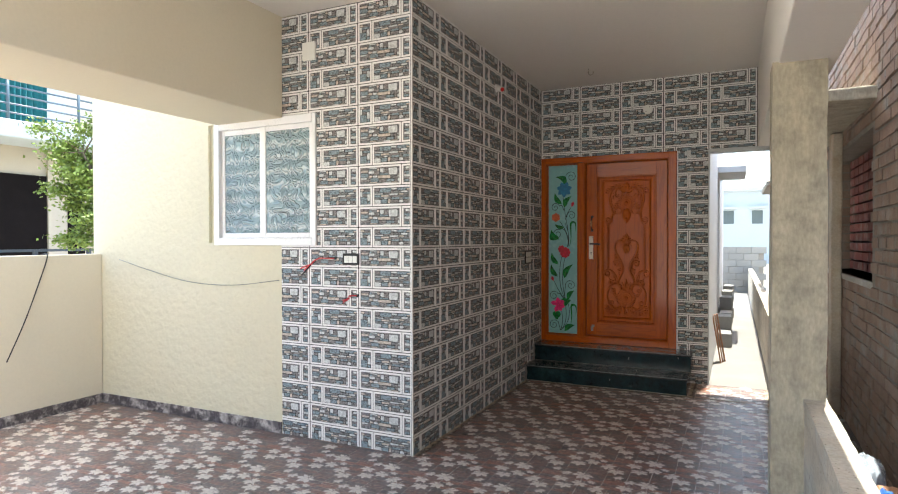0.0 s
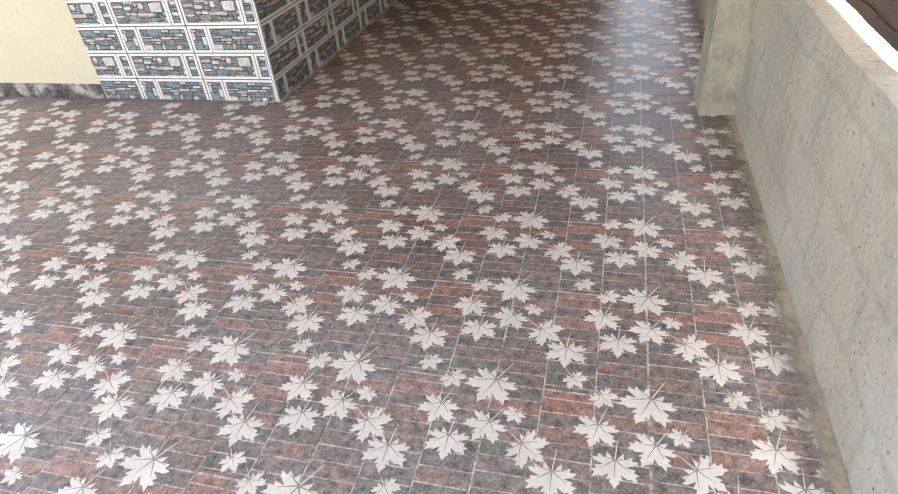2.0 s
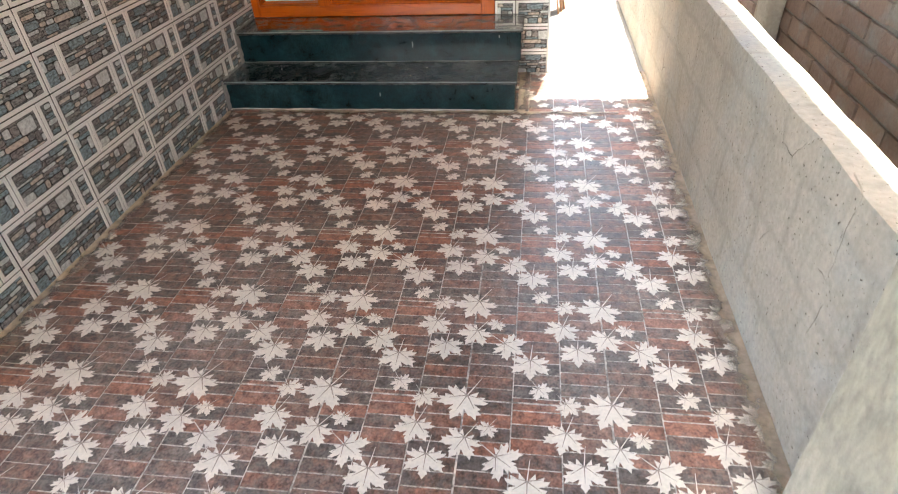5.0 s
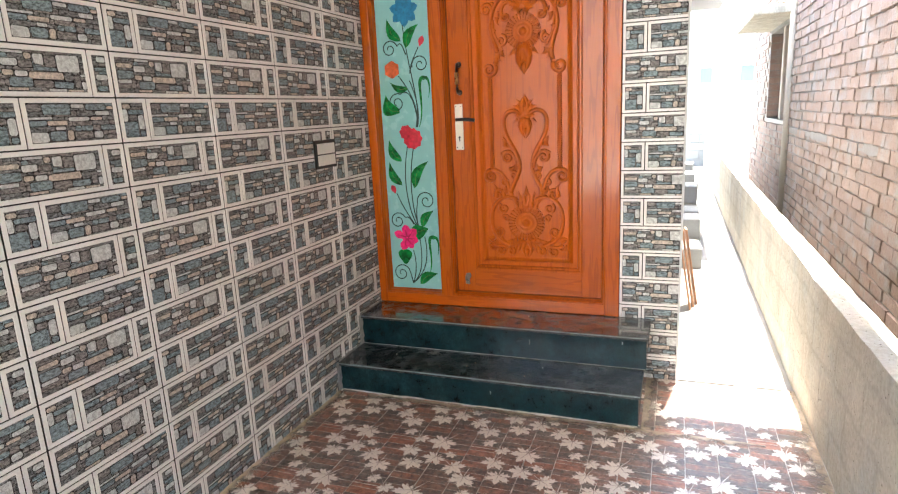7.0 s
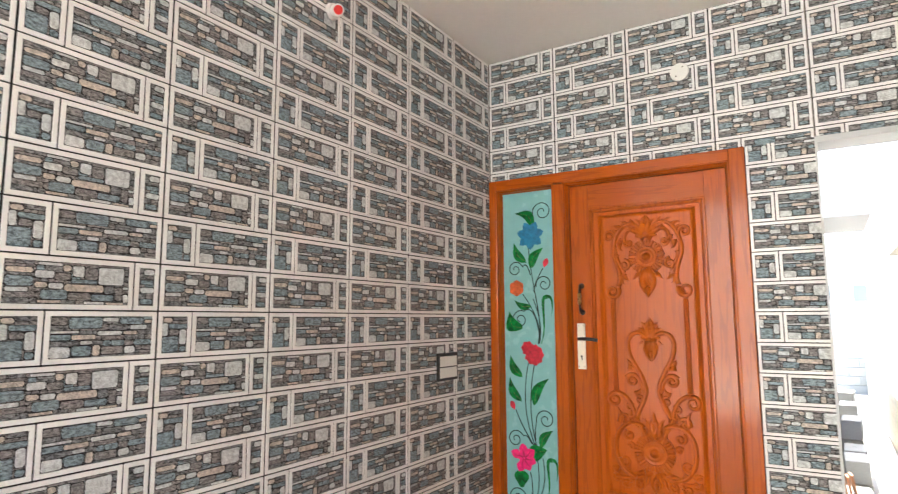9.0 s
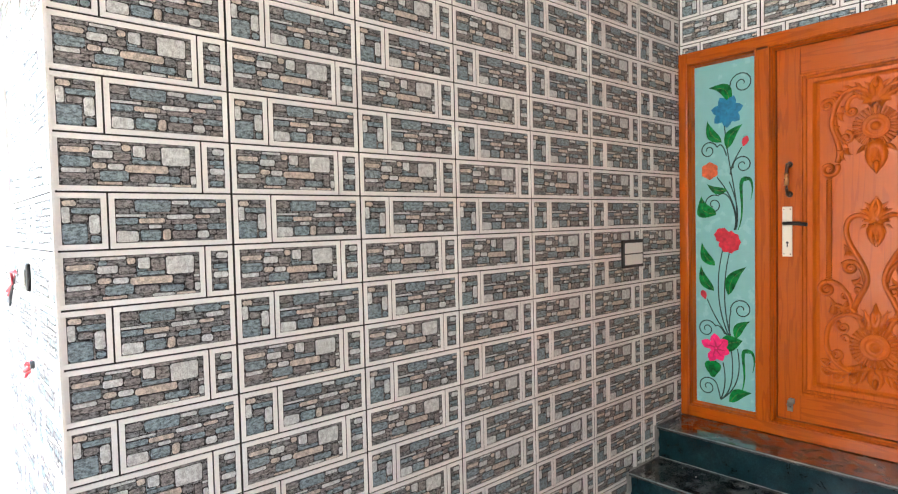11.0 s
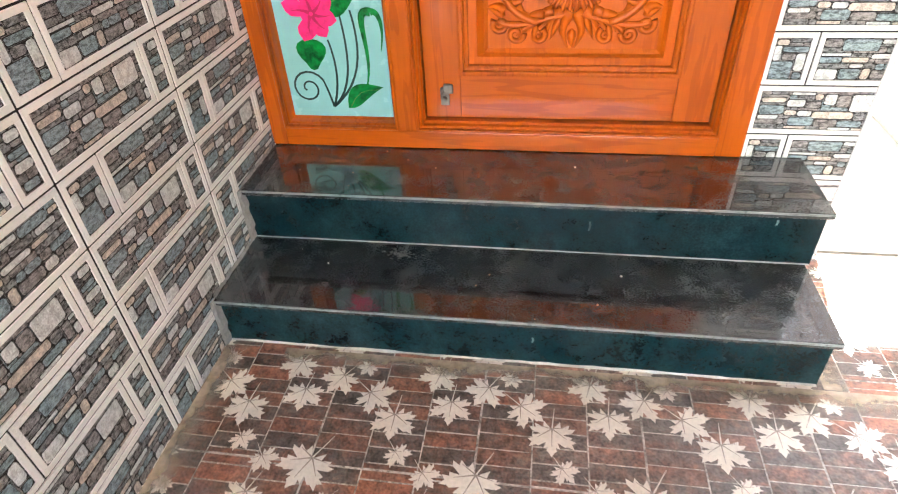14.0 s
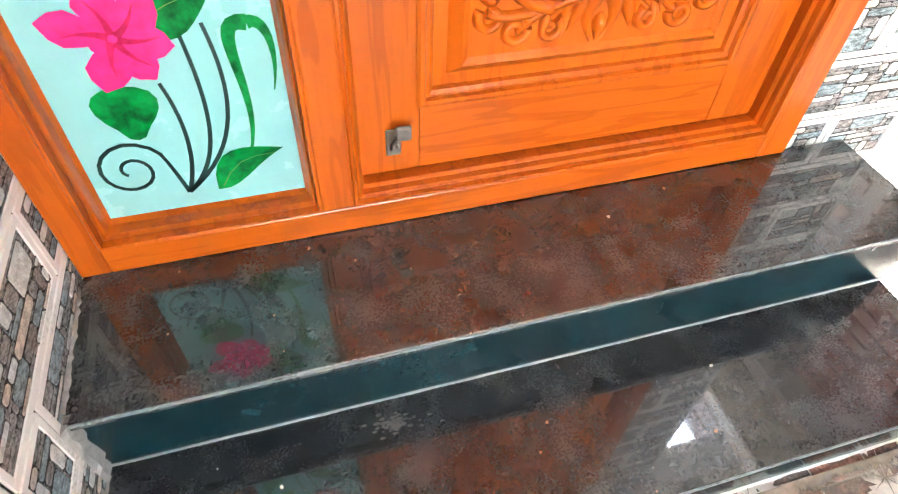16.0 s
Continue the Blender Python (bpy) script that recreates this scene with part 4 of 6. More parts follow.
for nm, sz, m in (("stile", (LX0 + 0.004, PX0, YL, YL + 0.04, LZ0 + 0.005, LZ1 - 0.003), WOOD_V), ("stile", (PX1, LX1 - 0.003, YL, YL + 0.04, LZ0 + 0.005, LZ1 - 0.003), WOOD_V),
                  ("rail", (PX0 + 0.0005, PX1 - 0.0005, YL + 0.0006, YL + 0.04, LZ0 + 0.005, PZ0), WOOD_H), ("rail", (PX0 + 0.0005, PX1 - 0.0005, YL + 0.0006, YL + 0.04, PZ1, LZ1 - 0.003), WOOD_H)):
    bm = bmesh.new()
    box(bm, *sz, bevel=0.0012)
    part(nm, bm, m, leaf)
bm = bmesh.new()
moulding(bm, PX0 - 0.004, PX1 + 0.004, PZ0 - 0.004, PZ1 + 0.004, YL - 0.004, 0.040, 0.022)
part("panel_moulding", bm, WOOD_V, leaf)
CX0, CX1, CZ0, CZ1 = -1.487, -0.981, 0.655, 2.195
bm = bmesh.new()
box(bm, PX0 + 0.02, PX1 - 0.02, YL + 0.012, YL + 0.035, PZ0 + 0.02, PZ1 - 0.02)
# raised field with a sloping border
o = [(PX0 + 0.052, YL + 0.012, PZ0 + 0.05), (PX1 - 0.052, YL + 0.012, PZ0 + 0.05), (PX1 - 0.052, YL + 0.012, PZ1 - 0.045), (PX0 + 0.052, YL + 0.012, PZ1 - 0.045)]
i2 = [(CX0, YL - 0.002, CZ0), (CX1, YL - 0.002, CZ0), (CX1, YL - 0.002, CZ1), (CX0, YL - 0.002, CZ1)]
i3 = [(CX0 + 0.012, YL + 0.006, CZ0 + 0.012), (CX1 - 0.012, YL + 0.006, CZ0 + 0.012), (CX1 - 0.012, YL + 0.006, CZ1 - 0.012), (CX0 + 0.012, YL + 0.006, CZ1 - 0.012)]
rings = [[bm.verts.new(p) for p in r] for r in (o, i2, i3)]
for r, s in zip(rings, rings[1:]):
    for k in range(4):
        bm.faces.new((r[k], r[(k + 1) % 4], s[(k + 1) % 4], s[k]))
bm.faces.new(rings[2])
part("carved_field", bm, WOOD_C, leaf)
YC = YL + 0.0065                                # surface that carries the carving
CM = (CX0 + CX1) / 2


def mirrored(draw):
    bm = bmesh.new()
    for s in (1, -1):
        draw(bm, lambda p: [(CM + s * x, z) for x, z in p])
    return bm


def rosette(cz, r, petals, name):
    """A carved sunflower boss: serrated rim of narrow petals, a dished ring and a small dome."""
    bm = bmesh.new()
    rod(bm, (CM, YC + 0.004, cz), (CM, YC - 0.007, cz), r * 0.93, 48, r2=r * 0.88)
    for k in range(petals):
        a = 2 * math.pi * (k + 0.5) / petals
        p = [(CM + r * q * math.cos(a), cz + r * q * math.sin(a)) for q in (0.58, 0.70, 0.82, 0.92, 1.0)]
        ridge(bm, p, r * math.pi / petals * 0.42, r * math.pi / petals * 0.66, YC - 0.004, up=1.1)
    rings = []
    for q, h in ((0.62, 0.007), (0.58, 0.015), (0.53, 0.016), (0.48, 0.011), (0.40, 0.012), (0.35, 0.018), (0.30, 0.018), (0.25, 0.013), (0.20, 0.017), (0.14, 0.024), (0.07, 0.028), (0.01, 0.029)):
        rings.append([bm.verts.new((CM + r * q * math.cos(2 * math.pi * k / 40), YC - h, cz + r * q * math.sin(2 * math.pi * k / 40))) for k in range(40)])
    for a_, b_ in zip(rings, rings[1:]):
        for k in range(40):
            f = bm.faces.new((a_[k], a_[(k + 1) % 40], b_[(k + 1) % 40], b_[k]))
            f.smooth = True
    bm.faces.new(rings[-1])
    return part(name, bm, WOOD_C, leaf)


def leaflet(bm, tr, x, z, ang, ln, wd):
    """A pointed acanthus lobe: a tapering ridge with a finer midrib beside it."""
    a = radians(ang)
    base = [(x + ln * t * math.cos(a) + ln * 0.18 * math.sin(math.pi * t) * -math.sin(a), z + ln * t * math.sin(a) + ln * 0.18 * math.sin(math.pi * t) * math.cos(a)) for t in (0, 0.2, 0.4, 0.6, 0.8, 1.0)]
    ridge(bm, tr(base), wd * 1.35, wd * 0.15, YC, up=0.7)


def pod(bm, tr, x, z, ang, ln, wd):
    """A plump pointed bud with a raised middle."""
    a = radians(ang)
    rings = []
    for i in range(9):
        t = i / 8
        w = wd * (0.12 + 0.88 * math.sin(math.pi * t ** 0.75)) * (1 - 0.35 * t)
        c = (x + ln * t * math.cos(a), z + ln * t * math.sin(a))
        row = []
        for k in range(7):
            q = math.pi * k / 6
            (px, pz), = tr([(c[0] - math.sin(a) * w * math.cos(q), c[1] + math.cos(a) * w * math.cos(q))])
            row.append(bm.verts.new((px, YC - 1.25 * w * math.sin(q), pz)))
        rings.append(row)
    for r, q in zip(rings, rings[1:]):
        for k in range(6):
            f = bm.faces.new((r[k], q[k], q[k + 1], r[k + 1]))
            f.smooth = True


def buds(bm, tr):
    for x, z, a, ln, wd in ((0.156, 1.872, 262, 0.055, 0.016), (0.140, 1.885, 230, 0.035, 0.010), (0.106, 1.345, 50, 0.045, 0.013), (0.096, 1.345, 100, 0.030, 0.009), (0.192, 0.762, 22, 0.050, 0.015), (0.18, 0.775, 70, 0.03, 0.009),
                            (0.050, 0.985, 58, 0.075, 0.013), (0.026, 0.985, 75, 0.085, 0.013), (0.10, 0.735, 285, 0.05, 0.011), (0.125, 0.735, 310, 0.045, 0.010), (0.030, 0.770, 292, 0.085, 0.012), (0.052, 0.775, 312, 0.075, 0.011),
                            (0.026, 1.855, 285, 0.075, 0.013), (0.046, 1.860, 312, 0.055, 0.012), (0.024, 1.470, 290, 0.050, 0.010), (0.040, 1.478, 320, 0.035, 0.008), (0.026, 1.515, 70, 0.05, 0.012), (0.042, 1.510, 45, 0.04, 0.010),
                            (0.03, 2.06, 68, 0.085, 0.014), (0.058, 2.085, 45, 0.07, 0.012)):
        pod(bm, tr, x, z, a, ln, wd)


part("leaf_buds", mirrored(buds), WOOD_C, leaf)
bm = bmesh.new()
for z, a, ln, wd in ((2.125, 90, 0.065, 0.019), (1.785, 270, 0.07, 0.018), (1.530, 90, 0.060, 0.018), (1.440, 270, 0.055, 0.013), (1.035, 90, 0.065, 0.015), (0.725, 270, 0.055, 0.015)):
    pod(bm, lambda p: [(CM + x, q) for x, q in p], 0.0, z, a, ln, wd)
part("finial", bm, WOOD_C, leaf)
rosette(1.945, 0.098, 30, "rosette")
rosette(0.88, 0.108, 32, "rosette")


def top_scrolls(bm, tr):
    ridge(bm, tr(bez((0.02, 2.10), (0.09, 2.18), (0.17, 2.13), (0.187, 2.00)) + bez((0.187, 2.00), (0.197, 1.93), (0.13, 1.87), (0.163, 1.785))[1:]), 0.010, 0.013, YC, 0.9)
    ridge(bm, tr(spiral(0.198, 1.757, 0.040, 0.010, 150, 470)), 0.012, 0.008, YC, 1.0)
    ridge(bm, tr(spiral(0.207, 2.075, 0.034, 0.008, 215, -500)), 0.011, 0.007, YC, 0.9)
    ridge(bm, tr(bez((0.03, 2.07), (0.08, 2.14), (0.14, 2.09), (0.118, 2.03))), 0.009, 0.011, YC, 0.9)
    ridge(bm, tr(spiral(0.100, 2.030, 0.024, 0.006, 10, -430)), 0.009, 0.006, YC, 0.9)
    ridge(bm, tr(spiral(0.125, 1.905, 0.032, 0.007, 90, 470)), 0.009, 0.006, YC, 0.9)
    ridge(bm, tr(bez((0.172, 2.02), (0.175, 1.96), (0.165, 1.92), (0.125, 1.875))), 0.008, 0.009, YC, 0.8)
    for x, z, a, ln, w in ((0.07, 2.125, 62, 0.05, 0.012), (0.10, 2.125, 38, 0.055, 0.012), (0.135, 2.11, 22, 0.06, 0.012), (0.16, 2.085, 40, 0.045, 0.011), (0.145, 1.845, 252, 0.055, 0.015), (0.13, 1.85, 225, 0.045, 0.012),
                           (0.15, 2.03, 250, 0.05, 0.012), (0.145, 2.05, 140, 0.04, 0.01), (0.165, 1.97, 260, 0.05, 0.010)):
        leaflet(bm, tr, x, z, a, ln, w)


def crest(bm, tr, zc, s):
    for a, ln in ((90, 0.085), (66, 0.070), (45, 0.058), (20, 0.045), (0, 0.035)):
        leaflet(bm, tr, 0.006, zc, a, ln * s, 0.013 * s)


def bottom_scrolls(bm, tr):
    # heart-shaped stem
    ridge(bm, tr(bez((0.005, 1.475), (0.05, 1.555), (0.14, 1.53), (0.122, 1.43)) + bez((0.122, 1.43), (0.11, 1.35), (0.05, 1.31), (0.036, 1.22))[1:] + bez((0.036, 1.22), (0.03, 1.17), (0.07, 1.13), (0.09, 1.06))[1:]), 0.011, 0.013, YC, 0.95)
    ridge(bm, tr(spiral(0.105, 1.262, 0.034, 0.008, 130, -480)), 0.011, 0.007, YC, 0.95)
    ridge(bm, tr(bez((0.045, 1.20), (0.055, 1.28), (0.10, 1.32), (0.14, 1.28))), 0.010, 0.010, YC, 0.9)
    ridge(bm, tr(bez((0.095, 1.04), (0.10, 1.13), (0.15, 1.20), (0.208, 1.19))), 0.009, 0.012, YC, 0.95)
    ridge(bm, tr(spiral(0.208, 1.152, 0.038, 0.009, 95, -470)), 0.012, 0.007, YC, 1.0)
    ridge(bm, tr(spiral(0.072, 1.155, 0.026, 0.007, 60, 440)), 0.009, 0.006, YC, 0.9)
    ridge(bm, tr(spiral(0.125, 1.115, 0.022, 0.006, 150, -420)), 0.008, 0.006, YC, 0.9)
    # lower wreath
    ridge(bm, tr(bez((0.05, 1.01), (0.11, 1.06), (0.205, 1.02), (0.21, 0.91)) + bez((0.21, 0.91), (0.215, 0.83), (0.18, 0.76), (0.10, 0.745))[1:]), 0.010, 0.013, YC, 0.95)
    ridge(bm, tr(spiral(0.165, 1.045, 0.036, 0.008, 215, -480)), 0.010, 0.006, YC, 0.9)
    ridge(bm, tr(spiral(0.135, 0.965, 0.030, 0.007, 60, -460)), 0.009, 0.006, YC, 0.9)
    ridge(bm, tr(spiral(0.165, 0.825, 0.036, 0.008, 20, -450)), 0.010, 0.006, YC, 0.9)
    ridge(bm, tr(spiral(0.125, 0.905, 0.020, 0.006, 20, 400)), 0.008, 0.006, YC, 0.9)
    ridge(bm, tr(bez((0.0, 0.775), (0.05, 0.755), (0.10, 0.755), (0.142, 0.72))), 0.011, 0.008, YC, 0.9)
    ridge(bm, tr(spiral(0.160, 0.708, 0.024, 0.006, 170, 430)), 0.009, 0.006, YC, 0.9)
    ridge(bm, tr(spiral(0.095, 0.705, 0.022, 0.006, 120, 400)), 0.009, 0.006, YC, 0.9)
    ridge(bm, tr(bez((0.10, 0.745), (0.15, 0.735), (0.18, 0.73), (0.215, 0.745))), 0.009, 0.009, YC, 0.9)
    ridge(bm, tr(spiral(0.205, 0.735, 0.024, 0.007, 40, -430)), 0.009, 0.006, YC, 0.9)
    for x, z, a, ln, w in ((0.195, 0.775, 8, 0.05, 0.013), (0.145, 1.05, 105, 0.07, 0.012), (0.185, 1.03, 80, 0.085, 0.013), (0.125, 1.06, 125, 0.06, 0.011), (0.115, 1.32, 62, 0.05, 0.014), (0.10, 1.325, 105, 0.04, 0.011),
                           (0.03, 0.775, 300, 0.08, 0.012), (0.055, 0.775, 318, 0.09, 0.012), (0.006, 0.775, 272, 0.105, 0.014), (0.08, 0.765, 332, 0.075, 0.011), (0.03, 0.965, 72, 0.10, 0.014), (0.006, 0.965, 90, 0.12, 0.014), (0.05, 0.96, 48, 0.08, 0.012),
                           (0.085, 1.04, 45, 0.05, 0.01), (0.095, 1.19, 130, 0.05, 0.011), (0.195, 0.84, 250, 0.05, 0.011), (0.16, 0.79, 210, 0.05, 0.011)):
        leaflet(bm, tr, x, z, a, ln, w)


part("scrollwork", mirrored(top_scrolls), WOOD_C, leaf)
part("scrollwork", mirrored(bottom_scrolls), WOOD_C, leaf)
bm = mirrored(lambda b, tr: (crest(b, tr, 2.06, 1.6), crest(b, tr, 1.49, 1.45)))
part("leaf_crest", bm, WOOD_C, leaf)


def drops(bm, tr):
    for zc, s in ((1.865, 1.6), (1.475, 1.25)):
        for a, ln in ((270, 0.085), (248, 0.065), (228, 0.05), (205, 0.04), (180, 0.03)):
            leaflet(bm, tr, 0.004, zc, a, ln * s, 0.014 * s)


part("leaf_drop", mirrored(drops), WOOD_C, leaf)
for s in (1, -1):
    bm = bmesh.new()
    x = CM + s * 0.197
    ridge(bm, [(x, 1.19 + 0.052 * k) for k in range(11)], 0.0095, 0.0095, YC, 0.75, n=7)
    z = 1.20
    while z < 1.705:
        ridge(bm, [(x - 0.012, z - 0.009), (x, z), (x + 0.012, z + 0.009)], 0.0048, 0.0048, YC - 0.007, 0.8)
        z += 0.0125
    part("rope_moulding", bm, WOOD_C, leaf)

# door furniture
bm = bmesh.new()
box(bm, -1.649, -1.600, YL - 0.006, YL, 1.312, 1.576, bevel=0.002)
plate = part("lock_plate", bm, PLATE, leaf, "satin steel lock plate")
bm = bmesh.new()
rod(bm, (-1.624, YL - 0.004, 1.487), (-1.624, YL - 0.05, 1.487), 0.009, 12)
tube(bm, [(-1.628, YL - 0.05, 1.487), (-1.60, YL - 0.053, 1.488), (-1.55, YL - 0.052, 1.486), (-1.515, YL - 0.05, 1.480)], 0.0095, 8)
part("lever", bm, BLACK_P, plate, "black lever handle")
bm = bmesh.new()
rod(bm, (-1.624, YL - 0.0065, 1.385), (-1.624, YL - 0.004, 1.385), 0.007, 10)
box(bm, -1.627, -1.621, YL - 0.0066, YL - 0.004, 1.362, 1.385)
for z in (1.325, 1.562):
    for x in (-1.640, -1.609):
        rod(bm, (x, YL - 0.007, z), (x, YL - 0.004, z), 0.003, 8)
part("keyhole", bm, BLACK_P, plate, "dark keyhole and screws")
bm = bmesh.new()
for z in (1.640, 1.795):
    rod(bm, (-1.614, YL, z), (-1.614, YL - 0.012, z), 0.016, 12, r2=0.012)
    rod(bm, (-1.614, YL - 0.012, z), (-1.614, YL - 0.034, z), 0.009, 10)
tube(bm, [(-1.614, YL - 0.03, 1.640), (-1.614, YL - 0.042, 1.665), (-1.614, YL - 0.046, 1.717), (-1.614, YL - 0.042, 1.770), (-1.614, YL - 0.03, 1.795)], 0.008, 8)
pull = part("pull_handle", bm, BRONZE, leaf, "dark bronze bow handle")
bm = bmesh.new()
rod(bm, (-1.614, YL - 0.047, 1.685), (-1.614, YL - 0.047, 1.750), 0.0105, 12)
part("grip", bm, BRASS, pull, "copper grip sleeve")
bm = bmesh.new()
box(bm, -1.626, -1.598, YL - 0.006, YL, 0.487, 0.545, bevel=0.002)
rod(bm, (-1.612, YL - 0.004, 0.510), (-1.612, YL - 0.022, 0.510), 0.008, 10)
box(bm, -1.612, -1.582, YL - 0.03, YL - 0.02, 0.535, 0.565, bevel=0.003)
tube(bm, [(-1.612, YL - 0.018, 0.51), (-1.618, YL - 0.026, 0.528), (-1.606, YL - 0.026, 0.548), (-1.597, YL - 0.025, 0.55)], 0.0045, 6)
part("latch", bm, DULL, leaf, "small scratched steel latch")

# painted glass
YG = 5.712
bm = bmesh.new()
box(bm, GX0 - 0.012, GX1 + 0.012, YG, YG + 0.006, GZ0 - 0.012, GZ1 + 0.012)
glass = part("side_light_glass", bm, GLASS_T, door, "frosted teal glass painted with a climbing flower stem")


def gp(x, z):
    """Glass coordinates 0..1 across and up."""
    return (GX0 + x * (GX1 - GX0), GZ0 + z * (GZ1 - GZ0))


def painted_leaf(x, z, ang, ln, wd, bend=0.15):
    x, z = gp(x, z)
    a = radians(ang)
    up_, lo_ = [], []
    for i in range(9):
        t = i / 8
        w = wd * math.sin(math.pi * t ** 0.8) * (1 - 0.25 * t)
        c = bend * ln * math.sin(math.pi * t)
        up_.append((t * ln, c + w))
        lo_.append((t * ln, c - w))
    pts = up_[:-1] + lo_[:0:-1]
    bm = bmesh.new()
    flat(bm, [(x + p * math.cos(a) - q * math.sin(a), z + p * math.sin(a) + q * math.cos(a)) for p, q in pts], YG - 0.0014)
    part("painted_leaf", bm, GREEN, glass)
    bm = bmesh.new()
    mid = [(t * ln * 0.8 + ln * 0.08, bend * ln * math.sin(math.pi * t)) for t in (0, 0.25, 0.5, 0.75, 1)]
    ribbon(bm, [(x + p * math.cos(a) - q * math.sin(a), z + p * math.sin(a) + q * math.cos(a)) for p, q in mid], 0.002, 0.0008, YG - 0.0018)
    part("leaf_midrib", bm, LEAFG, glass)


def stem(*pts, w0=0.008, w1=0.006):
    bm = bmesh.new()
    ribbon(bm, bez(*[gp(*p) for p in pts], n=16), w0, w1, YG - 0.001)
    part("painted_stem", bm, INK, glass)


def curl(x, z, r0, r1, a0, turn):
    bm = bmesh.new()
    c = gp(x, z)
    ribbon(bm, spiral(c[0], c[1], r0, r1, a0, turn, 26), 0.007, 0.006, YG - 0.0012)
    part("painted_curl", bm, INK, glass)


def bloom(x, z, r, n, material, name, rot=90, fat=0.36, lift=0):
    x, z = gp(x, z)
    bm = bmesh.new()
    if n > 1:
        flat(bm, [(x + 0.5 * r * math.cos(math.pi * k / 8), z + 0.5 * r * math.sin(math.pi * k / 8)) for k in range(16)], YG - 0.002)
    for k in range(n):
        a = radians(rot + 360 * k / n)
        pts = []
        for t, w in ((0.05, 0.06), (0.35, 0.75), (0.62, 1.0), (0.82, 0.7), (1.0, 0.0)):
            pts.append((t, w * fat))
        ring = pts + [(t, -w) for t, w in reversed(pts[:-1])]
        flat(bm, [(x + r * (t * math.cos(a) - w * math.sin(a)), z + r * (t * math.sin(a) + w * math.cos(a))) for t, w in ring], YG - 0.0022 - 0.00015 * (k + lift))
    return part(name, bm, material, glass)


stem((0.42, 0.018), (0.50, 0.05), (0.52, 0.09), (0.46, 0.13))
stem((0.42, 0.018), (0.64, 0.05), (0.64, 0.11), (0.60, 0.17))
stem((0.42, 0.018), (0.74, 0.06), (0.76, 0.12), (0.70, 0.175))
curl(0.20, 0.050, 0.060, 0.010, 25, 560)
stem((0.42, 0.018), (0.40, 0.035), (0.38, 0.05), (0.355, 0.063))
painted_leaf(0.56, 0.016, 30, 0.145, 0.034)
stem((0.58, 0.205), (0.36, 0.28), (0.34, 0.38), (0.48, 0.47))
stem((0.60, 0.205), (0.46, 0.28), (0.46, 0.38), (0.60, 0.47))
stem((0.56, 0.205), (0.42, 0.24), (0.30, 0.27), (0.20, 0.315))
curl(0.19, 0.225, 0.055, 0.010, 25, 560)
stem((0.50, 0.215), (0.44, 0.232), (0.40, 0.243), (0.335, 0.235))
curl(0.77, 0.290, 0.062, 0.010, 190, -560)
stem((0.59, 0.20), (0.56, 0.23), (0.56, 0.26), (0.60, 0.285))
painted_leaf(0.66, 0.205, 52, 0.135, 0.03)
painted_leaf(0.34, 0.415, 120, 0.155, 0.032)
painted_leaf(0.32, 0.34, 118, 0.165, 0.032)
painted_leaf(0.55, 0.33, 58, 0.195, 0.036)
painted_leaf(0.42, 0.175, 22, 0.135, 0.052, 0.05)
stem((0.66, 0.52), (0.74, 0.57), (0.62, 0.62), (0.38, 0.675))
stem((0.67, 0.52), (0.78, 0.60), (0.56, 0.68), (0.50, 0.84))
stem((0.68, 0.52), (0.74, 0.56), (0.72, 0.60), (0.58, 0.66))
stem((0.60, 0.685), (0.62, 0.71), (0.70, 0.73), (0.78, 0.755))
curl(0.80, 0.705, 0.055, 0.010, 195, -540)
stem((0.60, 0.68), (0.60, 0.69), (0.62, 0.70), (0.645, 0.70))
curl(0.24, 0.755, 0.052, 0.010, 15, 540)
stem((0.54, 0.735), (0.48, 0.77), (0.44, 0.775), (0.385, 0.762))
curl(0.32, 0.595, 0.058, 0.012, 60, 560)
stem((0.70, 0.53), (0.66, 0.60), (0.56, 0.64), (0.40, 0.622))
painted_leaf(0.36, 0.565, 128, 0.14, 0.05, 0.3)
painted_leaf(0.55, 0.635, 160, 0.125, 0.024)
painted_leaf(0.46, 0.775, 122, 0.155, 0.032)
painted_leaf(0.54, 0.755, 55, 0.155, 0.034)
painted_leaf(0.62, 0.885, 142, 0.165, 0.036, -0.25)
curl(0.79, 0.935, 0.066, 0.010, 185, -560)
stem((0.60, 0.87), (0.58, 0.90), (0.58, 0.92), (0.60, 0.93))
for (xa, za), (xb, zb) in (((0.76, 0.05), (0.88, 0.172)), ((0.72, 0.52), (0.86, 0.665))):
    bm = bmesh.new()
    ribbon(bm, bez(gp(xa, za), gp(xb + 0.02, za + 0.06), gp(xb - 0.20, zb + 0.01), gp(xb, zb), 14), 0.004, 0.026, YG - 0.0015)
    ribbon(bm, bez(gp(xb, zb), gp(xb + 0.07, zb + 0.005), gp(xb + 0.12, zb - 0.02), gp(xb + 0.06, zb - 0.06), 10), 0.022, 0.002, YG - 0.0016)
    part("painted_blade", bm, GREEN, glass)
for k, (a, r, fat) in enumerate(((97, 0.086, 0.34), (38, 0.086, 0.33), (160, 0.094, 0.30), (345, 0.080, 0.34), (298, 0.080, 0.34), (246, 0.090, 0.33))):
    bloom(0.35, 0.170, r, 1, PINK, "pink_flower", a, fat, k)
bm = bmesh.new()
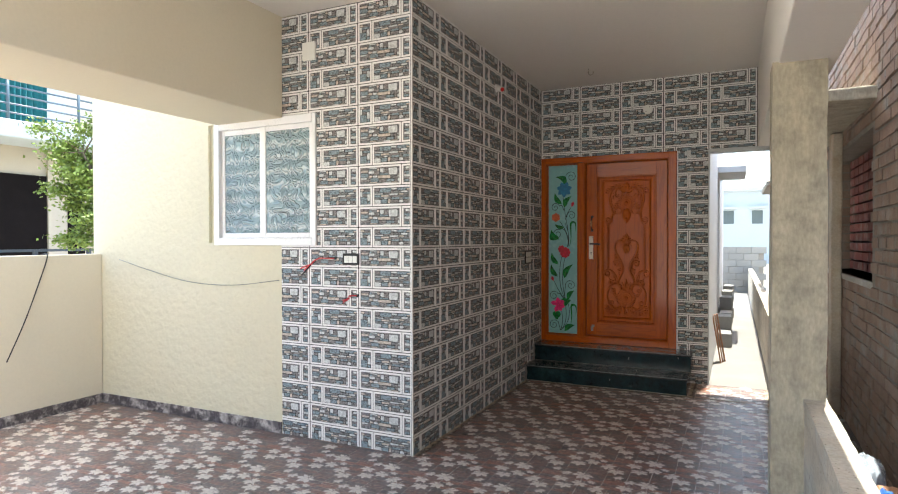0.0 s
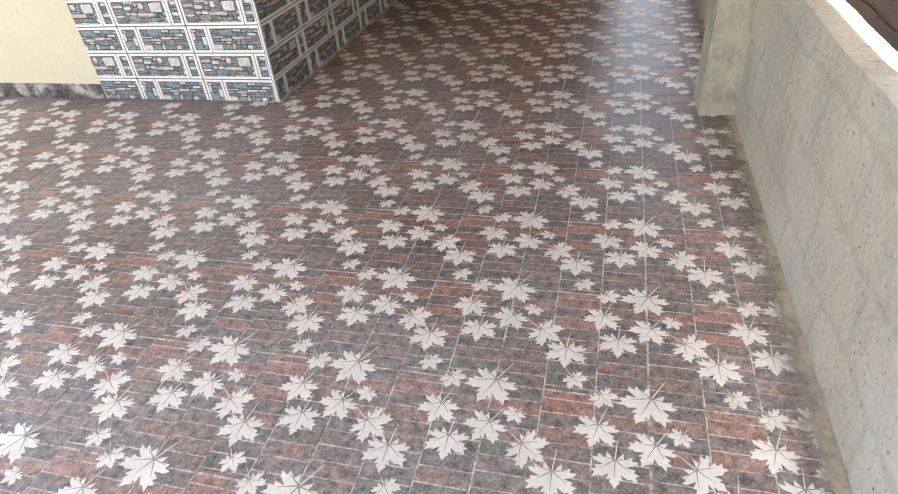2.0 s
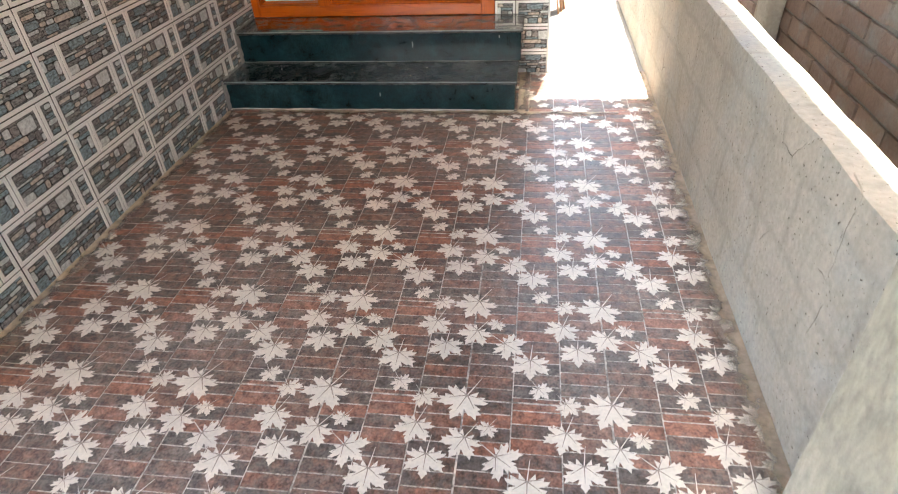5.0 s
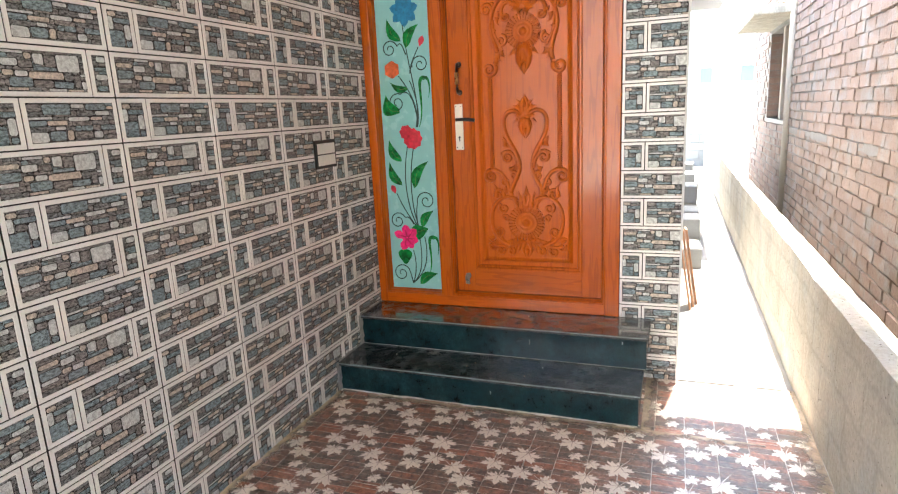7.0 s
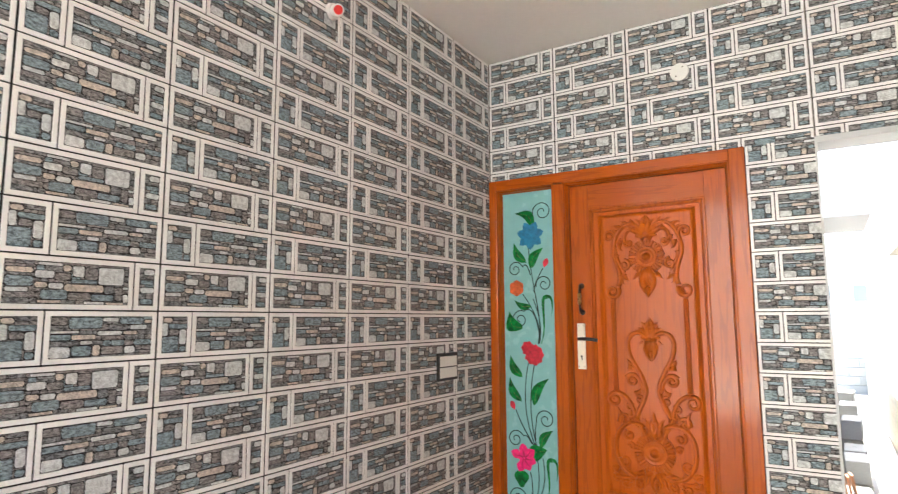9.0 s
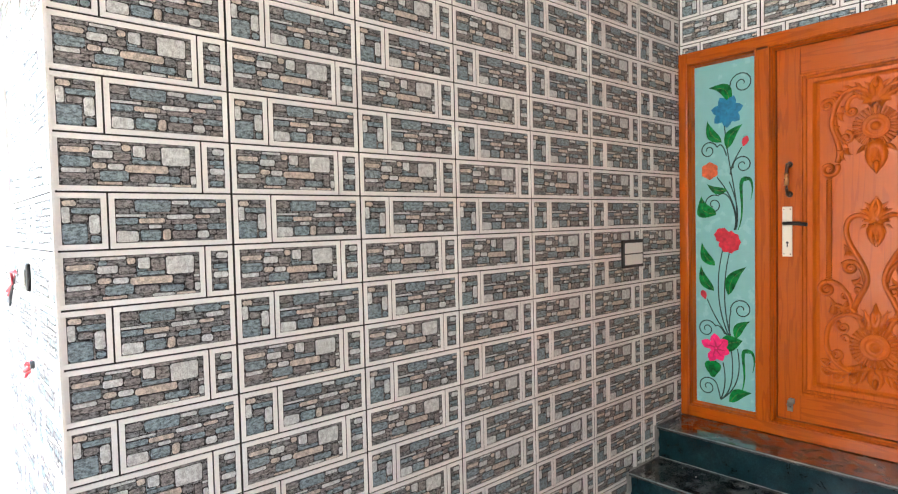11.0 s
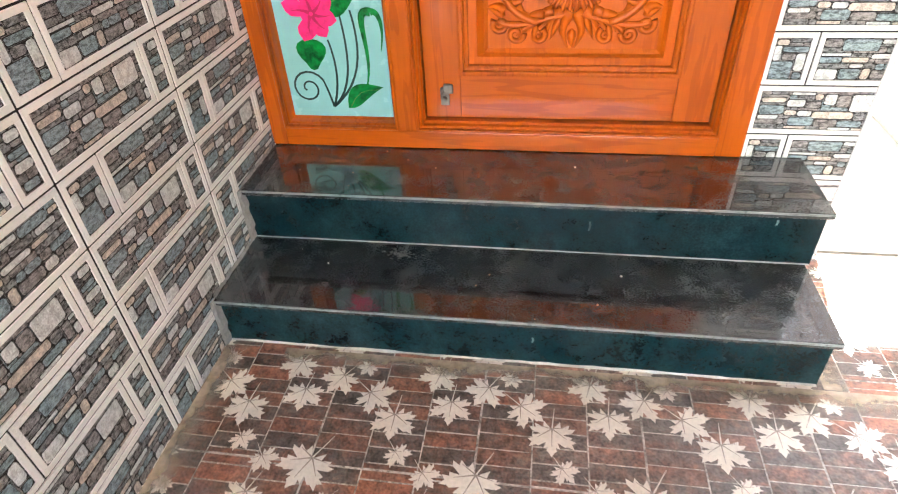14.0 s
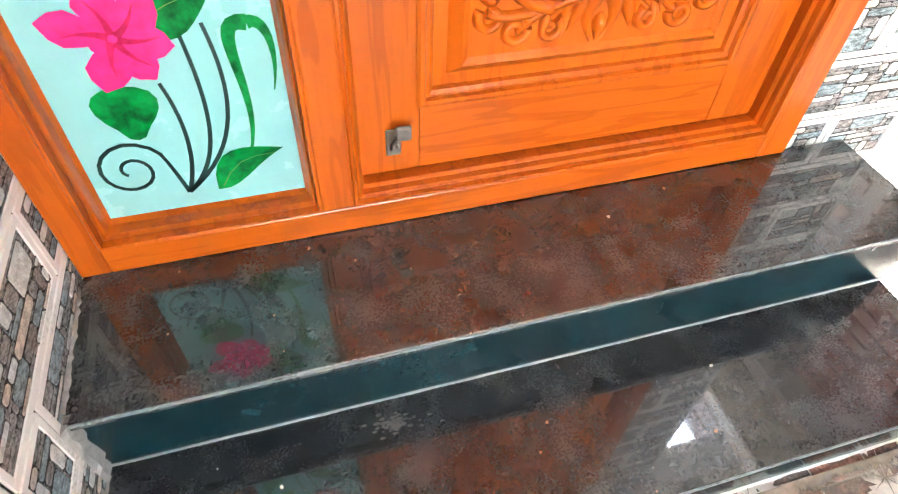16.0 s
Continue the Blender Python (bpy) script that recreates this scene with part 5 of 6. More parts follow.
flat(bm, [(gp(0.35, 0.17)[0] + 0.036 * math.cos(math.pi * k / 8), gp(0.35, 0.17)[1] + 0.036 * math.sin(math.pi * k / 8)) for k in range(16)], YG - 0.0019)
part("flower_heart", bm, PINK, glass)
for k in range(6):
    a = radians((97, 38, 160, 345, 298, 246)[k])
    c = gp(0.35, 0.17)
    bm = bmesh.new()
    ribbon(bm, [(c[0] + d * math.cos(a + 0.25 * (d - 0.03) / 0.04), c[1] + d * math.sin(a + 0.25 * (d - 0.03) / 0.04)) for d in (0.006, 0.022, 0.042, 0.062)], 0.012, 0.001, YG - 0.0036)
    part("petal_shading", bm, PINK_D, glass)
bm = bmesh.new()
flat(bm, [(gp(0.29, 0.109)[0] + 0.046 * math.cos(a) * (1 + 0.35 * math.sin(a)), gp(0.29, 0.109)[1] + 0.044 * math.sin(a) * (1.25 if math.sin(a) < -0.9 else 1)) for a in [2 * math.pi * k / 16 for k in range(16)]], YG - 0.0016)
part("painted_leaf", bm, GREEN, glass)
bloom(0.58, 0.485, 0.066, 9, ROSE, "crimson_rose", 80, 0.4)
bloom(0.46, 0.505, 0.046, 7, ROSE, "crimson_rose", 20, 0.45)
bloom(0.55, 0.862, 0.092, 7, BLUE, "blue_flower", 64, 0.30)
bloom(0.26, 0.695, 0.052, 6, ORANGE, "orange_bud", 90, 0.5)
bloom(0.18, 0.312, 0.062, 1, ROSE, "red_bud", 112, 0.30)
bloom(0.80, 0.755, 0.066, 1, ROSE, "red_bud", 68, 0.28)

# ---- electrical fittings ----
def switch_plate(name, at, w, h, facing, rows, label):
    """A modular switch plate: black surround with white rockers. facing: 'x' or '-y'."""
    th = thing(name, at, label, "switch")
    x, y, z = at

    def bx(bm, a0, a1, d0, d1, z0, z1, bev):
        if facing == "x":
            box(bm, x + d0, x + d1, y + a0, y + a1, z + z0, z + z1, bevel=bev)
        else:
            box(bm, x + a0, x + a1, y - d1, y - d0, z + z0, z + z1, bevel=bev)
    bm = bmesh.new()
    bx(bm, -w / 2, w / 2, 0, 0.012, -h / 2, h / 2, 0.003)
    part("surround", bm, BLACK_P, th, "black surround")
    m = 0.016
    for r in range(rows):
        hh = (h - 2 * m + 0.004) / rows
        z0 = -h / 2 + m + r * hh
        n = 3
        for c in range(n):
            ww = (w - 2 * m) / n
            bm = bmesh.new()
            bx(bm, -w / 2 + m + c * ww + 0.001, -w / 2 + m + (c + 1) * ww - 0.001, 0.0125, 0.0165, z0, z0 + hh - 0.006, 0.0015)
            part("rocker", bm, WHITE_P, th, "white rocker")
    return th


switch_plate("switch_plate", (XS + 0.0005, 5.142, 1.345), 0.205, 0.15, "x", 2, "black and white two-row switch plate on the tiled wall")
switch_plate("switch_plate", (-2.715, YF - 0.0005, 1.395), 0.145, 0.085, "-y", 1, "small black and white switch plate on the tiled pier")


def cover_disc(name, at, r, label):
    x, y, z = at
    th = thing(name, at, label, "junction cover")
    bm = bmesh.new()
    rod(bm, (x, y, z), (x, y - 0.012, z), r, 28, r2=r * 0.94)
    part("disc", bm, WHITE_P, th)
    for s in (-1, 1):
        bm = bmesh.new()
        rod(bm, (x + s * r * 0.35, y - 0.0115, z + s * r * 0.45), (x + s * r * 0.35, y - 0.0135, z + s * r * 0.45), 0.004, 8)
        part("screw", bm, BRONZE, th, "dark screw")
    return th


cover_disc("junction_cover", (-1.0, YD - 0.0005, 2.957), 0.052, "round white junction cover on the tiled wall")
holder = thing("lamp_holder", (XS, 4.19, 2.985), "white angled lamp holder with a red socket, no bulb", "lamp holder")
bm = bmesh.new()
rod(bm, (XS + 0.0005, 4.19, 2.985), (XS + 0.02, 4.19, 2.985), 0.04, 20, r2=0.034)
part("base", bm, WHITE_P, holder)
bm = bmesh.new()
rod(bm, (XS + 0.018, 4.19, 2.985), (XS + 0.075, 4.15, 2.955), 0.027, 18)
part("socket", bm, WHITE_P, holder)
bm = bmesh.new()
rod(bm, (XS + 0.0755, 4.1497, 2.9547), (XS + 0.079, 4.147, 2.9527), 0.020, 16)
part("contact_disc", bm, RED_P, holder, "red socket inside")
box_w = thing("junction_box", (-3.09, YF, 2.985), "small blank white junction box on the tiled pier", "junction box")
bm = bmesh.new()
box(bm, -3.15, -3.03, YF - 0.022, YF - 0.0005, 2.915, 3.055, bevel=0.004, seg=2)
part("cover", bm, WHITE_P, box_w)
pipe_stub = thing("pipe_stub", (-3.385, YF, 3.115), "short black pipe end at the top of the pier", "pipe")
bm = bmesh.new()
rod(bm, (-3.395, YF + 0.02, 3.115), (-3.40, YF - 0.055, 3.12), 0.016, 12)
part("stub", bm, BLACK_P, pipe_stub)


def loose_wires(at, spread, seed, label):
    rnd = random.Random(seed)
    x, y, z = at
    th = thing("loose_wires", at, label, "wire", group="loose wires on the pier")
    bm = bmesh.new()
    rod(bm, (x, y + 0.012, z), (x, y - 0.012, z), 0.012, 12)
    part("conduit_end", bm, BLACK_P, th, "dark conduit end")
    for k in range(3):
        p = [Vector((x, y - 0.008, z))]
        for i in range(7):
            p.append(p[-1] + Vector((-spread * rnd.uniform(0.1, 0.25) + 0.012 * math.sin(i * 1.9 + k * 2), -0.008 * math.cos(i + k), -spread * rnd.uniform(0.02, 0.2) * (i > 2))))
        bm = bmesh.new()
        tube(bm, p, 0.0048, 6)
        part("wire", bm, RED_W if k < 2 else BLACK_P, th)


loose_wires((-2.86, YF, 1.40), 0.24, 2, "tangle of loose red and black wires from the tiled pier")
loose_wires((-2.66, YF, 1.125), 0.11, 9, "short pair of loose red wires from the tiled pier")
hook = thing("ceiling_hook", (-1.48, 5.02, HC), "small steel fan hook in the ceiling", "hook")
bm = bmesh.new()
tube(bm, [(-1.505, 5.02, HC + 0.004), (-1.507, 5.02, HC - 0.03), (-1.50, 5.02, HC - 0.055), (-1.48, 5.02, HC - 0.066), (-1.46, 5.02, HC - 0.055), (-1.453, 5.02, HC - 0.03)], 0.005, 7)
part("hook_rod", bm, STEEL, hook)

# ---- upvc window ----
win = thing("window_1", ((WX0 + WX1) / 2, YF, WZ0), "white upvc sliding window with figured glass", "window", kind="structure")
WY = YF - 0.012
for nm, s in (("frame_jamb", (WX0 - 0.02, WX0 + 0.036, WY, YF + 0.06, WZ0 - 0.02, WZ1 + 0.01)), ("frame_jamb", (WX1 - 0.012, WX1 + 0.025, WY, YF + 0.06, WZ0 - 0.02, WZ1 + 0.01)),
              ("frame_head", (WX0 + 0.036, WX1 - 0.012, WY, YF + 0.06, WZ1 - 0.055, WZ1 + 0.01)), ("frame_sill", (WX0 + 0.036, WX1 - 0.012, WY, YF + 0.06, WZ0 - 0.02, WZ0 + 0.04))):
    bm = bmesh.new()
    box(bm, *s, bevel=0.004)
    part(nm, bm, UPVC, win)
MX = -3.57
for x0, x1, yy, b0, b1 in ((WX0 + 0.037, MX + 0.03, WY + 0.036, 0.032, 0.045), (MX - 0.032, WX1 - 0.013, WY + 0.012, 0.062, 0.030)):
    z0, z1, b = WZ0 + 0.041, WZ1 - 0.056, 0.040
    bm = bmesh.new()
    for q in ((x0, x0 + b0, yy, yy + 0.022, z0, z1), (x1 - b1, x1, yy, yy + 0.022, z0, z1), (x0 + b0, x1 - b1, yy, yy + 0.022, z0, z0 + b), (x0 + b0, x1 - b1, yy, yy + 0.022, z1 - b, z1)):
        box(bm, *q, bevel=0.003)
    sash = part("sash", bm, UPVC, win)
    bm = bmesh.new()
    box(bm, x0 + b0 - 0.004, x1 - b1 + 0.004, yy + 0.009, yy + 0.014, z0 + b - 0.004, z1 - b + 0.004)
    pn = part("pane", bm, PANE, sash, "wavy figured glass with bands of slats and reflections painted in")
    pn.visible_shadow = False
grille = thing("window_grille", ((WX0 + WX1) / 2, YF + 0.058, WZ0 + 0.09), "pale horizontal bars behind the window glass", "grille")
for k in range(8):
    bm = bmesh.new()
    z = WZ0 + 0.09 + k * 0.115
    box(bm, WX0 + 0.05, WX1 - 0.045, YF + 0.055, YF + 0.061, z, z + 0.04, bevel=0.002)
    part("bar", bm, UPVC, grille)

# ---- skirting, cables, red sheet ----
skirt = structure("baseboard", SKIRT, (XL + 0.001, -3.385, YF - 0.012, YF - 0.001, 0.001, 0.09), (XL + 0.001, XL + 0.012, YB, YF - 0.013, 0.001, 0.09), label="smeared dark marble skirting", category="baseboard")


def cable(name, pts, r, material, label):
    bm = bmesh.new()
    out = []
    for a, b, c, d in zip([pts[0]] + pts[:-2], pts[:-1], pts[1:], pts[2:] + [pts[-1]]):
        for i in range(6):
            t = i / 6
            out.append(tuple(0.5 * (2 * q + (r_ - p) * t + (2 * p - 5 * q + 4 * r_ - s) * t * t + (3 * q - p - 3 * r_ + s) * t ** 3) for p, q, r_, s in zip(a, b, c, d)))
    out.append(pts[-1])
    tube(bm, out, r, 6)
    return tagged(part(name, bm, material), label, "cable")


cable("wall_cable", [(-3.40, YF - 0.006, 1.22), (-3.9, YF - 0.006, 1.165), (-4.4, YF - 0.006, 1.18), (-4.9, YF - 0.006, 1.27), (-5.3, YF - 0.006, 1.36)], 0.0026, GRANITE_E, "thin grey cable sagging across the plaster wall")
cable("hanging_cable", [(-5.62, 2.02, 1.417), (-5.545, 2.02, 1.40), (-5.53, 1.93, 1.15), (-5.50, 1.80, 0.85), (-5.46, 1.64, 0.55)], 0.005, BLACK_P, "dark cable hanging over the yard wall")
sheet = thing("red_tray", (-0.85, -0.1, 0.0), "bright red plastic tray lying on the dusty floor", "tray")
bm = bmesh.new()
box(bm, -1.16, -0.56, -0.34, 0.15, 0.0015, 0.05, bevel=0.018, seg=2)
part("body", bm, RED_P, sheet)
bm = bmesh.new()
box(bm, -1.11, -0.61, -0.29, 0.10, 0.0501, 0.056, bevel=0.003)
part("lid", bm, RED_P, sheet)

# ---- passage, neighbours and distance ----
def stacked_block(at, turn=0):
    x, y, z = at
    bm = bmesh.new()
    box(bm, -0.09, 0.09, -0.2, 0.2, 0, 0.19, bevel=0.006)
    for s in (-0.1, 0.1):
        box(bm, -0.05, 0.05, s - 0.07, s + 0.07, 0.186, 0.1905)
    ob = part("cement_block", bm, BLOCKM)
    ob.matrix_basis = pose(x, y, z, 0, 0, turn)
    return tagged(ob, "grey hollow cement block stacked by the house wall", "block", group="blocks in the passage")


random.seed(11)
first_block = stacked_block((-0.27, 8.4, 0.0), 3)
for y, n in ((8.85, 2), (9.35, 2), (9.9, 3), (10.5, 2), (11.2, 3), (11.9, 2), (12.6, 3), (13.2, 2)):
    for k in range(n):
        copy_thing(first_block, pose(-0.275 + random.uniform(-0.012, 0.02), y + random.uniform(-0.03, 0.03), 0.192 * k, 0, 0, random.uniform(-5, 5)))
for k in range(3):
    bm = bmesh.new()
    y = 7.0 + 0.07 * k
    vs = box(bm, -0.014, 0.0, -0.045, 0.045, 0, 0.60, bevel=0.002)
    ob = part("plank", bm, PLANK)
    ob.matrix_basis = pose(-0.285 + 0.022 * k, y, 0.0, 0, -9, 4 * k)
    tagged(ob, "reddish sawn plank leaning on the white wall", "plank", group="planks in the passage")
chajja = structure("sun_shade", WHITEWASH, (-0.385, 0.02, 9.2, 10.6, 2.58, 2.68), label="projecting white concrete sun shade", category="sun shade", bevel=0.005)

endwall = structure("wall_block_end", MORTAR, (-0.5, 0.60, 18.05, 18.2, -0.1, 1.30), label="unplastered cement block wall ending the passage", category="wall")
bm = bmesh.new()
box(bm, 0.002, 0.385, 0, 0.06, 0.002, 0.188, bevel=0.006)
me = bpy.data.meshes.new("block")
bm.to_mesh(me)
bm.free()
me.materials.append(BLOCKM)
for r in range(7):
    for c in range(-1, 4):
        x = -0.5 + 0.39 * c + (0.195 if r % 2 else 0)
        if x < -0.72 or x > 0.30:
            continue
        ob = new("block", me)
        ob.parent = endwall
        ob.matrix_basis = Matrix.Translation((x, 18.0, 0.19 * r - 0.02))


def plain_house(name, x0, x1, y0, y1, h, face, wins, label, wallm=WHITEWASH):
    """A far flat-roofed house; face '-y' or 'x'; wins: (along, z0, width, height)."""
    th = thing(name, ((x0 + x1) / 2, (y0 + y1) / 2, -0.06), label, "house")
    bm = bmesh.new()
    box(bm, x0, x1, y0, y1, -0.06, h)
    part("wall", bm, wallm, th)
    bm = bmesh.new()
    box(bm, x0 - 0.3, x1 + 0.3, y0 - 0.3, y1 + 0.3, h, h + 0.25, bevel=0.02)
    part("roof", bm, wallm, th)
    for a, z, w, hh in wins:
        wp = thing("window", (a, y0, z) if face == "-y" else (x1, a, z))
        wp.parent = th
        wp.location = Vector(wp.location) - place(th)
        bm = bmesh.new()
        box(bm, a - w / 2, a + w / 2, y0 - 0.03, y0 + 0.02, z, z + hh) if face == "-y" else box(bm, x1 - 0.02, x1 + 0.03, a - w / 2, a + w / 2, z, z + hh)
        part("pane", bm, DARKROOM, wp)
        bm = bmesh.new()
        box(bm, a - w / 2 - 0.2, a + w / 2 + 0.2, y0 - 0.45, y0 + 0.02, z + hh + 0.12, z + hh + 0.24) if face == "-y" else box(bm, x1 - 0.02, x1 + 0.45, a - w / 2 - 0.2, a + w / 2 + 0.2, z + hh + 0.12, z + hh + 0.24)
        part("sun_shade", bm, wallm, wp)
    return th


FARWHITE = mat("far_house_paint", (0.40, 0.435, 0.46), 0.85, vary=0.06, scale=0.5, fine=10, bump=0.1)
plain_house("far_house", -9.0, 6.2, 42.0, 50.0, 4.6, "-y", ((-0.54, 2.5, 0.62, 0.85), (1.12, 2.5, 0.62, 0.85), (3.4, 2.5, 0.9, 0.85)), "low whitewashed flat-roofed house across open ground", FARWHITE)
tank = thing("roof_tank", (4.2, 44.0, 4.85), "dark water tank and clutter on the far roof", "tank")
bm = bmesh.new()
rod(bm, (4.2, 44, 4.85), (4.2, 44, 5.7), 0.6, 18)
part("body", bm, BEIGE, tank)
for nm, s in (("parapet", (2.6, 6.2, 42.1, 42.3, 4.85, 5.2)),):
    bm = bmesh.new()
    box(bm, *s)
    part(nm, bm, WHITEWASH, tank)

# unseen block behind the camera, added to cut sky reflections and bounce light inside
BACKDROP = mat("backdrop_paint", (0.55, 0.50, 0.43), 0.85, vary=0.12, scale=0.6, fine=20, bump=0.2)
plain_house("light_backdrop", -14.0, 12.0, -19.0, -11.0, 7.0, "x", (), "unseen plain beige block added to cut sky reflections and bounce light", BACKDROP)

# brick house beyond the low wall
BX, BY0, BY1, BTOP = 0.75, -2.2, 13.9, 3.5
W1 = (3.97, 6.20, 1.23, 2.34)
W2 = (10.2, 12.0, 1.25, 2.36)
bh = thing("brick_house", (BX + 0.12, 5, -0.06), "unplastered red brick house wall under construction", "house")


def ztop(y):
    return BTOP if y < 10.8 else 3.5 - (y - 10.8) * 0.15


for y0, y1, z0, z1 in ((BY0, W1[0], -0.06, BTOP), (W1[0], W1[1], -0.06, W1[2]), (W1[0], W1[1], W1[3], BTOP), (W1[1], W2[0], -0.06, BTOP), (W2[0], W2[1], -0.06, W2[2]), (W2[0], W2[1], W2[3], 3.35), (W2[1], BY1, -0.06, 3.1)):
    bm = bmesh.new()
    box(bm, BX + 0.003, BX + 0.22, y0, y1, z0, z1)
    part("wall", bm, MORTAR, bh, "rough mortar")
bm = bmesh.new()
box(bm, BX + 0.4, BX + 0.5, BY0, BY1, -0.06, 4.0)
part("inner_wall", bm, MORTAR, bh)
# unseen slab, added so that no sun reaches the brickwork inside the openings
bm = bmesh.new()
box(bm, BX + 0.221, BX + 0.62, BY0, BY1, 3.1, 3.2)
part("roof", bm, MORTAR, bh, "unseen slab added to keep sun out of the brick openings")
for w, dep, y0, y1, zs in ((W1, 0.30, 3.76, 6.50, 2.50), (W2, 0.42, 10.05, 12.15, 2.41)):
    sh = thing("window_bay", (BX, (w[0] + w[1]) / 2, w[2]))
    sh.parent = bh
    sh.location = Vector(sh.location) - place(bh)
    bm = bmesh.new()
    box(bm, BX - dep, BX + 0.1, y0, y1, zs, zs + 0.09, bevel=0.012, seg=2)
    roughen(bm, 0.010, 9.0)
    part("sun_shade", bm, COLUMN, sh, "rough concrete sun shade")
    bm = bmesh.new()
    box(bm, BX - 0.015, BX + 0.22, w[0] - 0.03, w[1] + 0.03, w[2] - 0.05, w[2], bevel=0.008)
    part("sill", bm, CONCRETE, sh)
    if w is W2:
        bm = bmesh.new()
        box(bm, BX + 0.02, BX + 0.10, w[0] + 0.75, w[0] + 0.87, w[2], w[3], bevel=0.006)
        part("post", bm, BEIGE, sh, "pale upright post in the opening")
    bm = bmesh.new()
    for r in range(int((w[3] - w[2]) / 0.09)):
        for k in range(int((w[1] - w[0]) / 0.232)):
            y, z = w[0] + 0.03 + 0.232 * k, w[2] + 0.02 + 0.09 * r
            box(bm, BX + 0.17, BX + 0.30, y, y + 0.215, z, z + 0.072)
    ob = part("back_brickwork", bm, RED_BRICK, sh, "fresh red bricks inside the opening")
    ob["kind"] = "stuff"
bm = bmesh.new()
rod(bm, (BX - 0.03, W2[0] - 0.13, -0.06), (BX - 0.03, W2[0] - 0.13, 3.48), 0.035, 12)
part("drain_pipe", bm, BEIGE, bh, "pale downpipe")
for y0, y1, z0, z1 in ((W1[1] + 0.02, W2[0] - 0.2, 1.125, 1.215), (W1[1] + 0.32, W2[0] - 0.2, 2.585, 2.665), (BY0, W1[0] - 0.22, 2.585, 2.665)):
    bm = bmesh.new()
    n = int((y1 - y0) / 0.07)
    rows = []
    for k in range(n + 1):
        y = y0 + (y1 - y0) * k / n
        w0, w1, d = 0.018 * noise.noise((y * 5, z0, 1.0)), 0.022 * noise.noise((y * 6, z1, 7.0)), 0.008 + 0.008 * noise.noise((y * 8, 3.0, z0))
        rows.append([bm.verts.new(p) for p in ((BX + 0.02, y, z0 + w0), (BX - 0.006 - d * 0.6, y, z0 + w0 + 0.012), (BX - 0.005 - d * 0.6, y, z1 + w1 - 0.02), (BX + 0.02, y, z1 + w1))])
    for a, b in zip(rows, rows[1:]):
        for k in range(3):
            bm.faces.new((a[k], a[k + 1], b[k + 1], b[k]))
    part("mortar_band", bm, MORTAR, bh, "ragged pale cement band between brick courses")
post = thing("concrete_post", (0.70, 5.30, -0.06), "weathered pale precast concrete post standing against the brickwork", "post")
bm = bmesh.new()
box(bm, 0.655, 0.738, 5.215, 5.385, -0.06, 2.498, bevel=0.008)
for k in range(1, 20):
    bmesh.ops.bisect_plane(bm, geom=bm.verts[:] + bm.edges[:] + bm.faces[:], plane_co=(0, 0, -0.06 + 0.128 * k), plane_no=(0, 0, 1))
roughen(bm, 0.007, 6.0)
part("shaft", bm, POST_C, post)


def brick_mesh(seed):
    rnd = random.Random(seed)
    bm = bmesh.new()
    box(bm, -0.010, 0.05, 0.003, 0.229, 0.003, 0.086, bevel=0.006, seg=2)
    for v in bm.verts:
        v.co += Vector((rnd.uniform(-0.004, 0.004), rnd.uniform(-0.005, 0.005), rnd.uniform(-0.005, 0.005)))
    me = bpy.data.meshes.new("brick")
    bm.to_mesh(me)
    bm.free()
    me.materials.append(BRICKM)
    return me


brick_meshes = [brick_mesh(k) for k in range(10)]
random.seed(21)
rest_v, rest_f = [], []
row = 0
z = -0.06
while z < BTOP - 0.09:
    y = BY0 - (0.115 if row % 2 else 0)
    while y < BY1 - 0.22:
        inside = any(w[0] - 0.2 < y < w[1] and w[2] - 0.12 < z < w[3] + 0.02 for w in (W1, W2))
        if not inside and z < ztop(y) - 0.1:
            jy, jz, jx = random.uniform(-0.003, 0.003), random.uniform(-0.004, 0.004), random.uniform(-0.006, 0.006)
            if 4.6 < y < 8.6 and 0.35 < z < 2.45:
                ob = new("brick", random.choice(brick_meshes))
                ob.parent = bh
                ob.location = Vector((BX + jx, y + jy, z + jz)) - place(bh)
            else:
                b = len(rest_v)
                xa, xb = BX - 0.010 + jx, BX + 0.03
                ya, yb, za, zb = y + 0.003 + jy, y + 0.229 + jy, z + 0.005 + jz, z + 0.085 + jz
                rest_v += [(xb, ya, za), (xb, yb, za), (xb, yb, zb), (xb, ya, zb), (xa, ya + 0.005, za + 0.005), (xa, yb - 0.005, za + 0.005), (xa, yb - 0.005, zb - 0.005), (xa, ya + 0.005, zb - 0.005)]
                rest_f += [tuple(b + q for q in f) for f in ((4, 7, 6, 5), (0, 4, 5, 1), (1, 5, 6, 2), (2, 6, 7, 3), (3, 7, 4, 0))]
        y += 0.232
    z += 0.09
    row += 1
